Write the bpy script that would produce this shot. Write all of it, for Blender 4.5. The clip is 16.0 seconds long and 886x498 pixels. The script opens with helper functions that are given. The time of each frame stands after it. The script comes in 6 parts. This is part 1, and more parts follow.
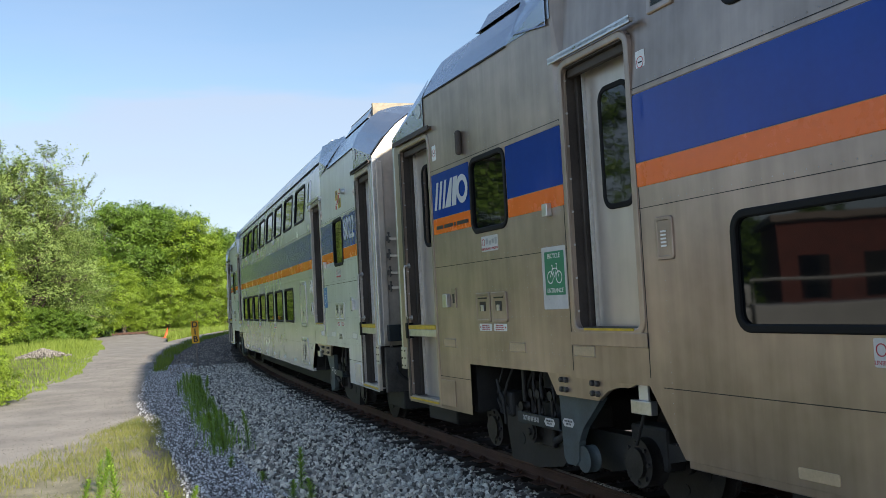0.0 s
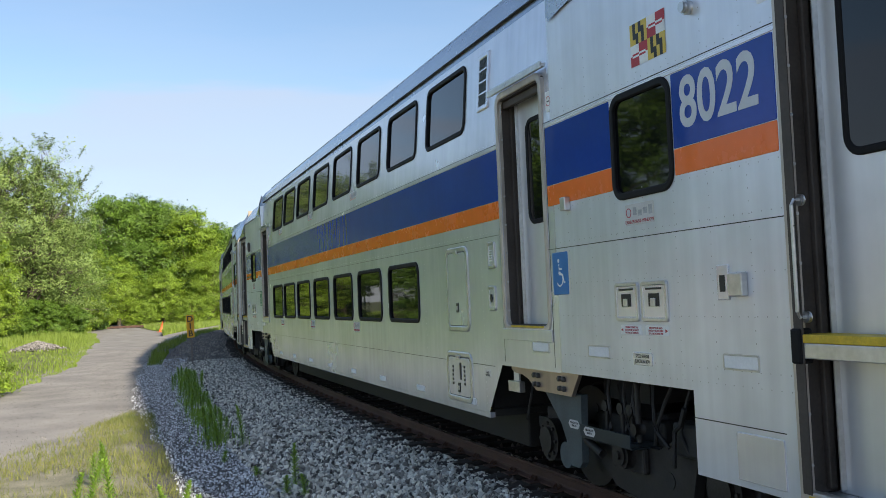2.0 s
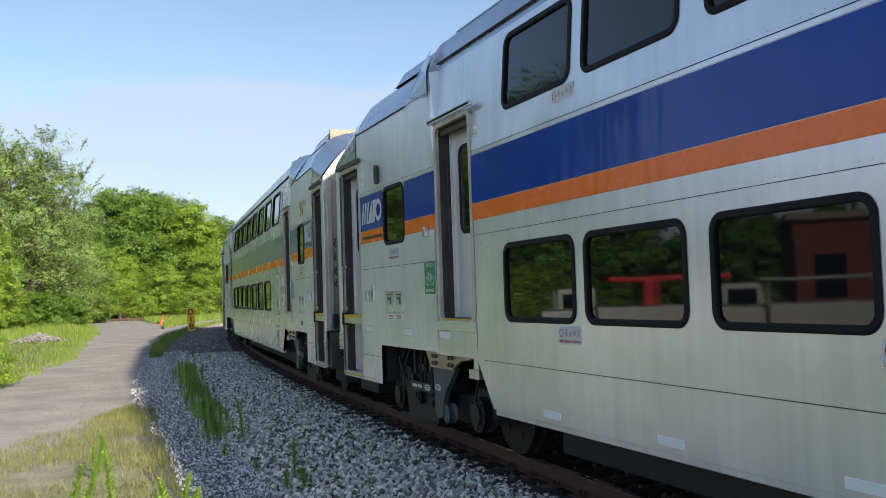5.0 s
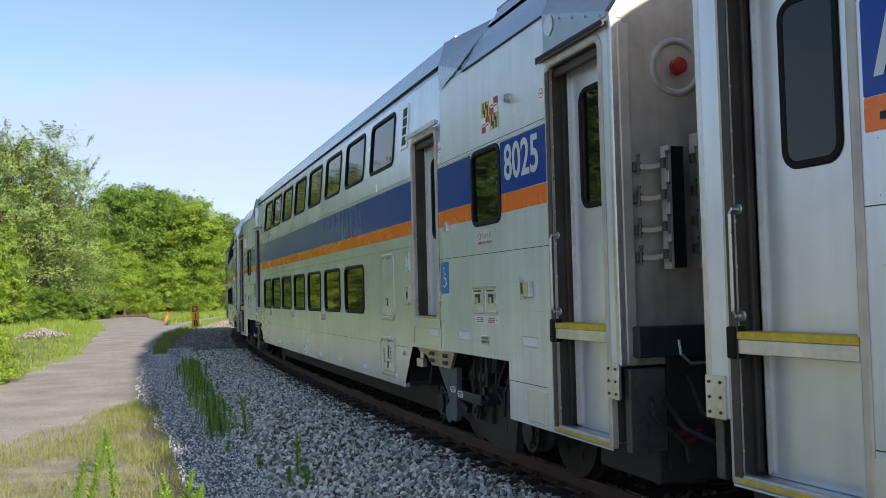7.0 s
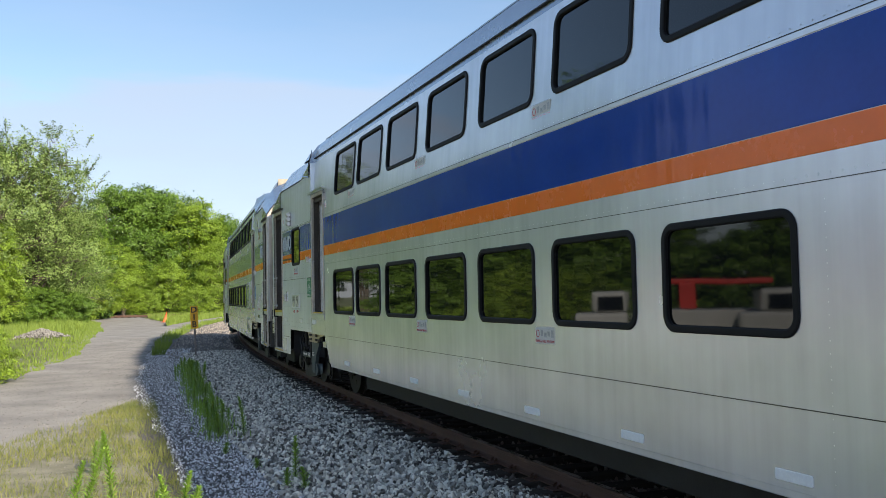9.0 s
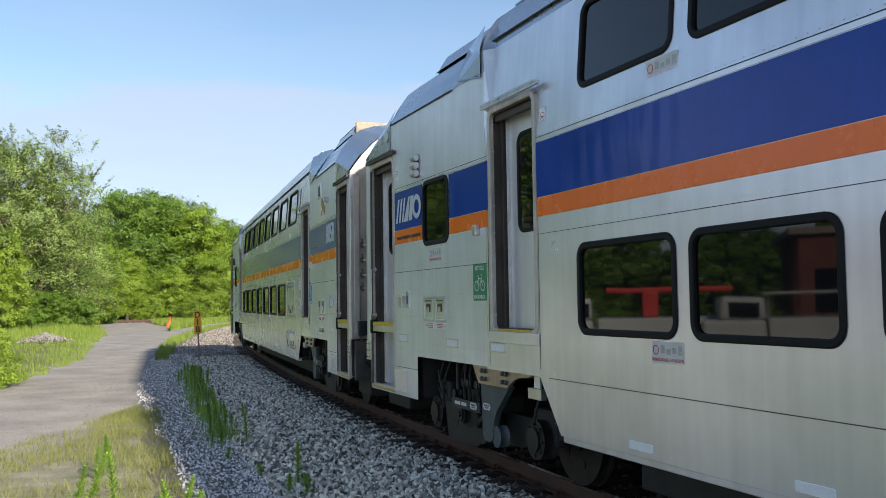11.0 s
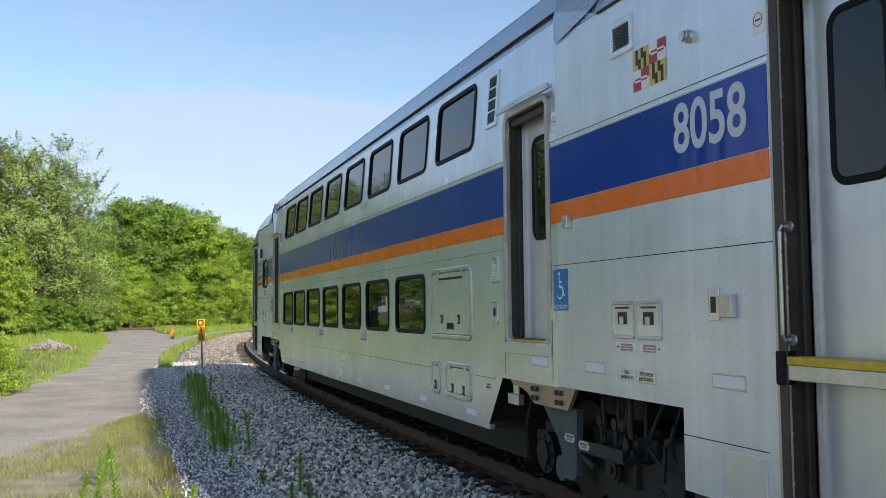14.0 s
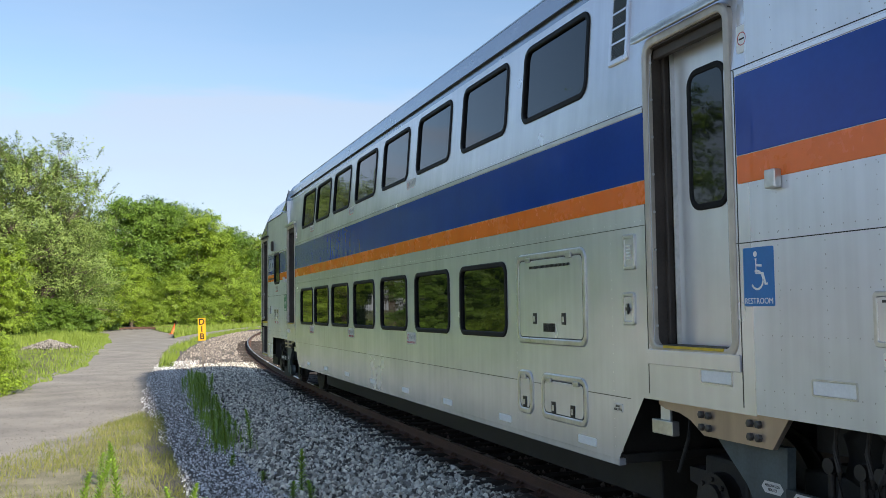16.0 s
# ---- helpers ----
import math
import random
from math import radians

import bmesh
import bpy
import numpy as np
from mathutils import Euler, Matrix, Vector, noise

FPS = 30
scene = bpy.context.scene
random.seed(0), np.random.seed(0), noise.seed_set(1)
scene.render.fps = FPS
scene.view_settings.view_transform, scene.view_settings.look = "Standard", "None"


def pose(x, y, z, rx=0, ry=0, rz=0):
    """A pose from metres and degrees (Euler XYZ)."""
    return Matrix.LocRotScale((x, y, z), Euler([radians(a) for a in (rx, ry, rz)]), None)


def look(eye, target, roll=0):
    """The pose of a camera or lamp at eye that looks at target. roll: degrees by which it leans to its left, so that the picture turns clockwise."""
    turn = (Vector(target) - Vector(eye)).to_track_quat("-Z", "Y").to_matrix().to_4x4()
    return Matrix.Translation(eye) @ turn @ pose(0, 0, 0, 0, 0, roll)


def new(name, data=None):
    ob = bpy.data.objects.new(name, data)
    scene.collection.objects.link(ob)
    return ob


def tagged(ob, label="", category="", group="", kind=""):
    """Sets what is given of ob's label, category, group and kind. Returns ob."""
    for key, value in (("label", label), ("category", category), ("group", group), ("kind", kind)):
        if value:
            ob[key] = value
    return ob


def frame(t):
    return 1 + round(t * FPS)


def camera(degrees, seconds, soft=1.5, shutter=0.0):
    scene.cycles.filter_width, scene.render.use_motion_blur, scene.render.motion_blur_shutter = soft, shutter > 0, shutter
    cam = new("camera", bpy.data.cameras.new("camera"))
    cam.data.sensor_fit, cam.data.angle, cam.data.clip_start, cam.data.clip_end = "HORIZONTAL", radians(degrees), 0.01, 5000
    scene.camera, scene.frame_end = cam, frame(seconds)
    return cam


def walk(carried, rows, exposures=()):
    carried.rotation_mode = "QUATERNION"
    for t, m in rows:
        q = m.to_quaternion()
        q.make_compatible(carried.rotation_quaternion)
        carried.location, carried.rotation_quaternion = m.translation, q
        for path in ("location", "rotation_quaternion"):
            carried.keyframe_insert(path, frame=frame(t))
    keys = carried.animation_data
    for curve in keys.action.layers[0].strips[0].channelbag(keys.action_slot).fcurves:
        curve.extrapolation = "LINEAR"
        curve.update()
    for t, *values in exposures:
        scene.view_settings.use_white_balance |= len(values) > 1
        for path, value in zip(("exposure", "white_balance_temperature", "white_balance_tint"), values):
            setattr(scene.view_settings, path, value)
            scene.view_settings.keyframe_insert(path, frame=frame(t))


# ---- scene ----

# ---- camera: stands still by the track, turned by hand a little ----
cam = camera(50.83, 16.0, soft=0.6)
EYE = Vector((0.0, 0.0, 1.779))
TURNS = [(0, 0.152, 3.196, -3.051), (0.5, 0.21, 3.136, -2.775), (1, 0.241, 3.026, -2.554), (1.5, 0.274, 2.957, -2.447),
         (2, 0.365, 3.03, -2.343), (2.5, 0.465, 3.028, -2.2), (3, 0.56, 3.04, -2.175), (3.5, 0.52, 3.03, -2.072),
         (4, 0.452, 2.934, -2.083), (6.5, -0.004, 2.62, -1.444), (7, -0.0, 2.68, -1.39), (7.5, 0.012, 2.61, -1.377),
         (8, 0.011, 2.47, -1.372), (8.5, 0.038, 2.54, -1.295), (9, 0.054, 2.809, -1.118), (11.5, -0.236, 3.253, -0.732),
         (12, -0.304, 3.342, -0.633), (12.5, -0.353, 3.468, -0.556), (13, -0.36, 3.641, -0.407), (13.5, -0.371, 3.738, -0.46),
         (14, -0.399, 3.776, -0.508), (14.5, -0.495, 3.75, -0.598), (15, -0.518, 3.667, -0.694), (15.5, -0.52, 3.683, -0.749),
         (16, -0.424, 3.664, -0.722)]


def aim(yaw, pitch, roll):
    y, p = radians(yaw), radians(pitch)
    way = Vector((math.sin(y) * math.cos(p), math.cos(y) * math.cos(p), math.sin(p)))
    return look(EYE, EYE + way, roll)


walk(cam, [(t, aim(y, p, r)) for t, y, p, r in TURNS])

# ---- light: low evening sun from behind, hazy blue sky ----
SUN_WAY = Vector((1.26, -1.60, 1.0)).normalized()
SUN_EL = math.asin(SUN_WAY.z)
SUN_AZ = math.atan2(SUN_WAY.x, SUN_WAY.y)
sun = new("sun", bpy.data.lights.new("sun", "SUN"))
sun.data.energy, sun.data.angle, sun.data.color = 2.8, radians(2.2), (1.0, 0.90, 0.76)
sun.rotation_mode = "QUATERNION"
sun.rotation_quaternion = SUN_WAY.to_track_quat("Z", "Y")
scene.view_settings.exposure = 1.42

world = bpy.data.worlds.new("evening_sky")
scene.world = world
world.use_nodes = True
wn, wl = world.node_tree.nodes, world.node_tree.links
wn.clear()
w_out = wn.new("ShaderNodeOutputWorld")
w_bg = wn.new("ShaderNodeBackground")
w_sky = wn.new("ShaderNodeTexSky")
w_sky.sky_type, w_sky.sun_disc = "NISHITA", False
w_sky.sun_elevation, w_sky.sun_rotation = SUN_EL, SUN_AZ
w_sky.air_density, w_sky.dust_density, w_sky.ozone_density = 1.0, 0.6, 2.0
w_co = wn.new("ShaderNodeTexCoord")
w_sep = wn.new("ShaderNodeSeparateXYZ")
w_map = wn.new("ShaderNodeMapping")
w_map.inputs["Scale"].default_value = (1.6, 1.6, 9.0)
w_noise = wn.new("ShaderNodeTexNoise")
w_noise.inputs["Scale"].default_value, w_noise.inputs["Detail"].default_value = 2.2, 6.0
w_add = wn.new("ShaderNodeMath")
w_add.operation = "MULTIPLY_ADD"
w_add.inputs[1].default_value = 0.16
w_ramp = wn.new("ShaderNodeMapRange")
w_ramp.interpolation_type = "SMOOTHSTEP"
w_ramp.inputs["From Min"].default_value, w_ramp.inputs["From Max"].default_value = 0.312, 0.276
w_ramp.inputs["To Min"].default_value, w_ramp.inputs["To Max"].default_value = 0.03, 0.60
w_mix = wn.new("ShaderNodeMix")
w_mix.data_type = "RGBA"
w_mix.inputs["B"].default_value = (3.75, 4.2, 5.15, 1)
wl.new(w_co.outputs["Generated"], w_sep.inputs[0])
wl.new(w_co.outputs["Generated"], w_map.inputs["Vector"])
wl.new(w_map.outputs[0], w_noise.inputs["Vector"])
wl.new(w_noise.outputs["Fac"], w_add.inputs[0])
wl.new(w_sep.outputs["Z"], w_add.inputs[2])
wl.new(w_add.outputs[0], w_ramp.inputs["Value"])
w_map2 = wn.new("ShaderNodeMapping")
w_map2.inputs["Scale"].default_value = (1.2, 1.2, 6.5)
w_map2.inputs["Rotation"].default_value = (0.12, -0.08, 0.5)
w_wisp = wn.new("ShaderNodeTexNoise")
w_wisp.inputs["Scale"].default_value, w_wisp.inputs["Detail"].default_value, w_wisp.inputs["Roughness"].default_value = 2.6, 8.0, 0.58
w_thin = wn.new("ShaderNodeMapRange")
w_thin.interpolation_type = "SMOOTHSTEP"
w_thin.inputs["From Min"].default_value, w_thin.inputs["From Max"].default_value = 0.44, 0.72
w_thin.inputs["To Min"].default_value, w_thin.inputs["To Max"].default_value = 0.0, 0.10
w_max = wn.new("ShaderNodeMath")
w_max.operation = "ADD"
w_max.use_clamp = True
wl.new(w_co.outputs["Generated"], w_map2.inputs["Vector"])
wl.new(w_map2.outputs[0], w_wisp.inputs["Vector"])
wl.new(w_wisp.outputs["Fac"], w_thin.inputs["Value"])
wl.new(w_thin.outputs[0], w_max.inputs[0])
wl.new(w_ramp.outputs[0], w_max.inputs[1])
wl.new(w_max.outputs[0], w_mix.inputs["Factor"])
wl.new(w_sky.outputs[0], w_mix.inputs["A"])
wl.new(w_mix.outputs["Result"], w_bg.inputs["Color"])
w_bg.inputs["Strength"].default_value = 0.0655
wl.new(w_bg.outputs[0], w_out.inputs["Surface"])

# ---- the track: an arc, its rail tops at z = 0 ----
R, GAP, PHI = 334.52, 5.180, radians(68.46)
CX, CY = (R + GAP) * math.sin(PHI), (R + GAP) * math.cos(PHI)
GROUND = -0.30


def trk(s, lat=0.0, z=0.0):
    """A place s metres along the track from its nearest point, lat metres off its middle towards the camera."""
    a = PHI + math.pi + s / R
    return Vector((CX + (R + lat) * math.sin(a), CY + (R + lat) * math.cos(a), z))


def heading(s):
    a = PHI + math.pi + s / R
    return math.atan2(-math.sin(a), math.cos(a))


# ---- materials ----
def mat(name, col, rough=0.6, metal=0.0, var=0.12, scale=6.0, fine=60.0, bump=0.0, bump_scale=80.0, tint=None, ior=1.5, streak=0.0, per_piece=0.0,
        stretch=(1, 1, 1), rough_var=0.1, wave=0.0, wave_map=(1.6, 1.0, 0.45)):
    m = bpy.data.materials.new(name)
    m.use_nodes = True
    n, l = m.node_tree.nodes, m.node_tree.links
    b = n["Principled BSDF"]
    b.inputs["Roughness"].default_value, b.inputs["Metallic"].default_value, b.inputs["IOR"].default_value = rough, metal, ior
    co = n.new("ShaderNodeTexCoord")
    mp = n.new("ShaderNodeMapping")
    mp.inputs["Scale"].default_value = stretch
    l.new(co.outputs["Object"], mp.inputs["Vector"])
    big, small = n.new("ShaderNodeTexNoise"), n.new("ShaderNodeTexNoise")
    big.inputs["Scale"].default_value, big.inputs["Detail"].default_value = scale, 5.0
    small.inputs["Scale"].default_value, small.inputs["Detail"].default_value = fine, 3.0
    l.new(mp.outputs[0], big.inputs["Vector"])
    l.new(mp.outputs[0], small.inputs["Vector"])
    both = n.new("ShaderNodeMath")
    both.operation = "MULTIPLY_ADD"
    both.inputs[1].default_value = 0.45
    l.new(small.outputs["Fac"], both.inputs[0])
    l.new(big.outputs["Fac"], both.inputs[2])
    rng = n.new("ShaderNodeMapRange")
    rng.inputs["From Min"].default_value, rng.inputs["From Max"].default_value = 0.45, 1.0
    l.new(both.outputs[0], rng.inputs["Value"])
    rng.clamp = False
    rng.inputs["To Min"].default_value, rng.inputs["To Max"].default_value = -0.5 * streak, 1 - 0.5 * streak
    last = rng.outputs[0]
    if streak:
        sm = n.new("ShaderNodeMapping")
        sm.inputs["Scale"].default_value = (7.0, 7.0, 0.35)
        sn = n.new("ShaderNodeTexNoise")
        sn.inputs["Scale"].default_value, sn.inputs["Detail"].default_value = 1.5, 4.0
        l.new(co.outputs["Object"], sm.inputs["Vector"])
        l.new(sm.outputs[0], sn.inputs["Vector"])
        sa = n.new("ShaderNodeMath")
        sa.operation = "MULTIPLY_ADD"
        sa.inputs[1].default_value = streak
        l.new(sn.outputs["Fac"], sa.inputs[0])
        l.new(last, sa.inputs[2])
        last = sa.outputs[0]
    if per_piece:
        inf = n.new("ShaderNodeObjectInfo")
        geo = n.new("ShaderNodeNewGeometry")
        pa = n.new("ShaderNodeMath")
        pa.operation = "ADD"
        l.new(inf.outputs["Random"], pa.inputs[0])
        l.new(geo.outputs["Random Per Island"], pa.inputs[1])
        fr = n.new("ShaderNodeMath")
        fr.operation = "FRACT"
        l.new(pa.outputs[0], fr.inputs[0])
        pm = n.new("ShaderNodeMix")
        pm.inputs["Factor"].default_value = per_piece
        l.new(last, pm.inputs["A"])
        l.new(fr.outputs[0], pm.inputs["B"])
        last = pm.outputs["Result"]
    mix = n.new("ShaderNodeMix")
    mix.data_type = "RGBA"
    dark = tuple(c * (1 - 2.2 * var) for c in col) if tint is None else tint
    mix.inputs["A"].default_value = (*[max(0.0, c) for c in dark], 1)
    mix.inputs["B"].default_value = (*[min(1.0, c * (1 + var)) for c in col], 1)
    l.new(last, mix.inputs["Factor"])
    l.new(mix.outputs["Result"], b.inputs["Base Color"])
    rr = n.new("ShaderNodeMapRange")
    rr.inputs["From Min"].default_value, rr.inputs["From Max"].default_value = -0.5 * streak - 0.3, 1.3 - 0.5 * streak
    rr.inputs["To Min"].default_value, rr.inputs["To Max"].default_value = max(0.02, rough - rough_var), min(1, rough + rough_var)
    l.new(rng.outputs[0], rr.inputs["Value"])
    l.new(rr.outputs[0], b.inputs["Roughness"])
    if bump or wave:
        bn = n.new("ShaderNodeTexNoise")
        bn.inputs["Scale"].default_value, bn.inputs["Detail"].default_value = bump_scale, 4.0
        l.new(mp.outputs[0], bn.inputs["Vector"])
        bu = n.new("ShaderNodeBump")
        bu.inputs["Strength"].default_value, bu.inputs["Distance"].default_value = min(1.0, bump), 0.02
        l.new(bn.outputs["Fac"], bu.inputs["Height"])
        out = bu.outputs[0]
        if wave:
            wm = n.new("ShaderNodeMapping")
            wm.inputs["Scale"].default_value = wave_map
            wv = n.new("ShaderNodeTexNoise")
            wv.inputs["Scale"].default_value, wv.inputs["Detail"].default_value = 1.7, 1.5
            l.new(co.outputs["Object"], wm.inputs["Vector"])
            l.new(wm.outputs[0], wv.inputs["Vector"])
            wb = n.new("ShaderNodeBump")
            wb.inputs["Strength"].default_value, wb.inputs["Distance"].default_value = 1.0, wave
            l.new(wv.outputs["Fac"], wb.inputs["Height"])
            l.new(out, wb.inputs["Normal"])
            out = wb.outputs[0]
        l.new(out, b.inputs["Normal"])
    return m


M = {}
M["steel"] = mat("brushed_steel_sheet", (0.765, 0.775, 0.825), 0.26, 0.56, 0.085, 0.7, 3, 0.0, 220, streak=1.0, wave=0.004, rough_var=0.03)
M["steel_satin"] = mat("satin_blue_grey_steel_sheet", (0.77, 0.80, 0.855), 0.29, 0.40, 0.085, 0.7, 3, 0.0, 220, streak=1.0, wave=0.004, rough_var=0.03)
M["steel_dirty"] = mat("grimy_brown_steel_sheet", (0.43, 0.345, 0.285), 0.32, 0.6, 0.17, 0.7, 4, 0.0, 200, streak=0.9, wave=0.005, rough_var=0.03)
M["door_dirty"] = mat("grimy_door_steel", (0.60, 0.55, 0.495), 0.33, 0.5, 0.10, 0.8, 4, 0.0, 220, streak=0.8, wave=0.003, rough_var=0.02)
M["dark_iron"] = mat("dark_oily_truck_iron", (0.040, 0.036, 0.033), 0.6, 0.2, 0.3, 4, 40, 0.05, 70)
M["door_steel"] = mat("door_leaf_steel", (0.76, 0.77, 0.785), 0.30, 0.45, 0.07, 0.8, 4, 0.0, 220, streak=0.8, wave=0.003, rough_var=0.02)
M["trim"] = mat("stainless_trim", (0.66, 0.66, 0.655), 0.32, 0.8, 0.14, 3, 30, 0.0, 200, streak=0.5)
M["frame_brown"] = mat("weathered_door_jamb", (0.085, 0.070, 0.060), 0.6, 0.2, 0.2, 3, 50, 0.05, 150, streak=0.6)
M["roof"] = mat("roof_sheet", (0.42, 0.45, 0.50), 0.24, 0.75, 0.08, 1.2, 12, 0.0, 120, streak=0.2, wave=0.006)
M["end"] = mat("brown_stained_end_sheet", (0.60, 0.54, 0.47), 0.46, 0.48, 0.18, 1.2, 8, 0.0, 150, streak=0.8, rough_var=0.04)
# sunlight on the roof housing's end face and edge, put into a beige
M["rust"] = mat("sunlit_roof_edge", (0.42, 0.36, 0.27), 0.8, 0.1, 0.25, 6, 40, 0.1, 60)
M["blue"] = mat("blue_vinyl_stripe", (0.005, 0.052, 0.36), 0.11, 0.0, 0.08, 1.6, 20, 0.0, 150, streak=0.3, wave=0.006, wave_map=(2.6, 1.0, 0.7), ior=1.38, rough_var=0.03)
M["orange"] = mat("orange_vinyl_stripe", (1.0, 0.185, 0.018), 0.26, 0.0, 0.04, 1.6, 20, 0.0, 150, streak=0.3, wave=0.009, wave_map=(3.4, 1.0, 0.8))
M["gasket"] = mat("black_rubber_gasket", (0.010, 0.010, 0.011), 0.62, 0, 0.2, 8, 80, 0.03, 120, ior=1.3)
M["glass"] = mat("dark_tinted_glass", (0.006, 0.007, 0.008), 0.03, 0, 0.1, 1, 20, 0.0, 10, ior=1.46, rough_var=0.01, wave=0.0015)
M["black"] = mat("black_underframe_paint", (0.026, 0.025, 0.024), 0.65, 0, 0.3, 5, 50, 0.08, 60)
M["truck_grey"] = mat("blue_grey_truck_paint", (0.088, 0.112, 0.118), 0.55, 0.05, 0.2, 4, 50, 0.04, 80, streak=0.4)
M["end_dark"] = mat("dark_grimy_end_steel", (0.12, 0.112, 0.104), 0.45, 0.4, 0.25, 3, 40, 0.04, 80, streak=0.5)
M["tan_film"] = mat("brown_stained_reflector", (0.58, 0.44, 0.27), 0.5, 0, 0.1, 8, 60)
M["wheel"] = mat("worn_wheel_steel", (0.045, 0.040, 0.036), 0.55, 0.4, 0.3, 6, 50, 0.05, 80)
M["yellow"] = mat("yellow_safety_paint", (0.72, 0.50, 0.035), 0.5, 0, 0.16, 12, 90, 0.05, 150)
M["white"] = mat("white_reflector", (0.90, 0.91, 0.90), 0.4, 0, 0.06, 8, 60)
M["notice"] = mat("faded_notice_film", (0.66, 0.65, 0.63), 0.5, 0, 0.08, 8, 60)
M["decal_grey"] = mat("light_grey_lettering", (0.62, 0.66, 0.70), 0.35, 0, 0.04, 8, 60)
M["decal_red"] = mat("red_lettering", (0.50, 0.035, 0.05), 0.5, 0, 0.08, 8, 60)
M["decal_black"] = mat("black_lettering", (0.015, 0.014, 0.014), 0.5, 0, 0.1, 8, 60)
M["flag_gold"] = mat("flag_gold", (0.72, 0.52, 0.06), 0.4, 0, 0.06, 8, 60)
M["sign_blue"] = mat("blue_sign_film", (0.02, 0.19, 0.52), 0.35, 0, 0.06, 8, 60)
M["sign_green"] = mat("green_sign_film", (0.02, 0.24, 0.12), 0.35, 0, 0.06, 8, 60)
M["lens_red"] = mat("red_marker_lens", (0.42, 0.008, 0.012), 0.12, 0, 0.1, 8, 60)
M["dark_box"] = mat("dark_teal_box_paint", (0.022, 0.032, 0.038), 0.5, 0.1, 0.2, 5, 60, 0.04, 90)
M["rail_side"] = mat("brown_rusted_rail", (0.115, 0.060, 0.042), 0.72, 0.15, 0.2, 3, 50, 0.06, 120)
M["rail_top"] = mat("polished_rail_head", (0.36, 0.33, 0.30), 0.28, 0.9, 0.12, 2, 50, 0.02, 120, stretch=(1, 1, 1))
M["tie"] = mat("creosoted_tie_timber", (0.060, 0.046, 0.036), 0.9, 0, 0.3, 3, 40, 0.15, 60, per_piece=0.4)
M["stone"] = mat("crushed_granite_ballast", (0.84, 0.73, 0.63), 0.85, 0, 0.3, 7, 60, 0.0, 90, tint=(0.03, 0.025, 0.021), per_piece=0.95)
# copy of the ballast stone, toned down for the stretch in the sun
M["stone_sunlit"] = mat("toned_down_sunlit_ballast", (0.44, 0.385, 0.33), 0.9, 0, 0.3, 7, 60, 0.0, 90, tint=(0.06, 0.05, 0.043), per_piece=0.85)
M["rivet"] = mat("dull_rivet_steel", (0.50, 0.51, 0.53), 0.45, 0.6, 0.2, 8, 60)
# brown grime and the shade under the train, both put into this colour
M["stone_dark"] = mat("grimy_shade_darkened_ballast", (0.26, 0.21, 0.18), 0.9, 0, 0.3, 7, 60, 0.0, 90, tint=(0.03, 0.025, 0.022), per_piece=0.85)
# bed colour kept dark to give shade and dirt between the loose stones
M["ballast_bed"] = mat("ballast_bed", (0.17, 0.15, 0.135), 0.95, 0, 0.3, 22, 45, 0.6, 26, tint=(0.04, 0.036, 0.032))
M["blue_gravel"] = mat("blue_grey_fine_gravel", (0.85, 0.81, 0.78), 0.9, 0, 0.3, 18, 80, 0.0, 60, tint=(0.07, 0.067, 0.064), per_piece=0.95)
M["road"] = mat("dusty_gravel_road", (0.325, 0.30, 0.265), 0.95, 0, 0.22, 0.8, 34, 0.10, 60, tint=(0.20, 0.186, 0.166))
M["thatch"] = mat("thin_grassy_gravel", (0.29, 0.265, 0.19), 0.95, 0, 0.3, 2.4, 40, 0.15, 60, tint=(0.13, 0.125, 0.07))
M["road_stone"] = mat("loose_road_stone", (0.30, 0.28, 0.255), 0.9, 0, 0.3, 18, 80, tint=(0.07, 0.065, 0.06), per_piece=0.9)
M["ground"] = mat("grassy_earth", (0.15, 0.17, 0.05), 0.95, 0, 0.3, 0.35, 12, 0.5, 14, tint=(0.075, 0.07, 0.04))
M["grass"] = mat("lush_grass_blades", (0.24, 0.315, 0.042), 0.6, 0, 0.25, 0.5, 6, per_piece=0.5, tint=(0.09, 0.155, 0.02))
M["grass_dry"] = mat("straw_tinged_grass", (0.27, 0.26, 0.075), 0.7, 0, 0.25, 0.9, 6, per_piece=0.6, tint=(0.09, 0.14, 0.03))
M["weed"] = mat("bright_green_weed_leaf", (0.32, 0.47, 0.06), 0.5, 0, 0.2, 9, 40, per_piece=0.4, tint=(0.12, 0.23, 0.03))
M["weed_stem"] = mat("pale_green_stem", (0.14, 0.18, 0.05), 0.6, 0, 0.2, 9, 40)
M["leaf_a"] = mat("sunny_yellow_green_foliage", (0.28, 0.395, 0.034), 0.5, 0, 0.3, 0.35, 4, per_piece=0.5, tint=(0.065, 0.13, 0.012))
M["leaf_b"] = mat("mid_green_foliage", (0.165, 0.275, 0.028), 0.5, 0, 0.3, 0.35, 4, per_piece=0.5, tint=(0.022, 0.064, 0.008))
M["leaf_c"] = mat("grey_green_willow_foliage", (0.25, 0.335, 0.085), 0.6, 0, 0.3, 0.5, 4, per_piece=0.6, tint=(0.075, 0.135, 0.03))
M["bark"] = mat("grey_brown_bark", (0.13, 0.105, 0.08), 0.9, 0, 0.3, 3, 20, 0.4, 20)
M["sign_yellow"] = mat("amber_sign_plate", (0.85, 0.42, 0.012), 0.45, 0, 0.06, 4, 40)
M["post"] = mat("weathered_sign_post", (0.26, 0.22, 0.19), 0.7, 0.3, 0.2, 6, 50)
M["cone"] = mat("orange_traffic_plastic", (0.80, 0.16, 0.05), 0.5, 0, 0.1, 6, 50)
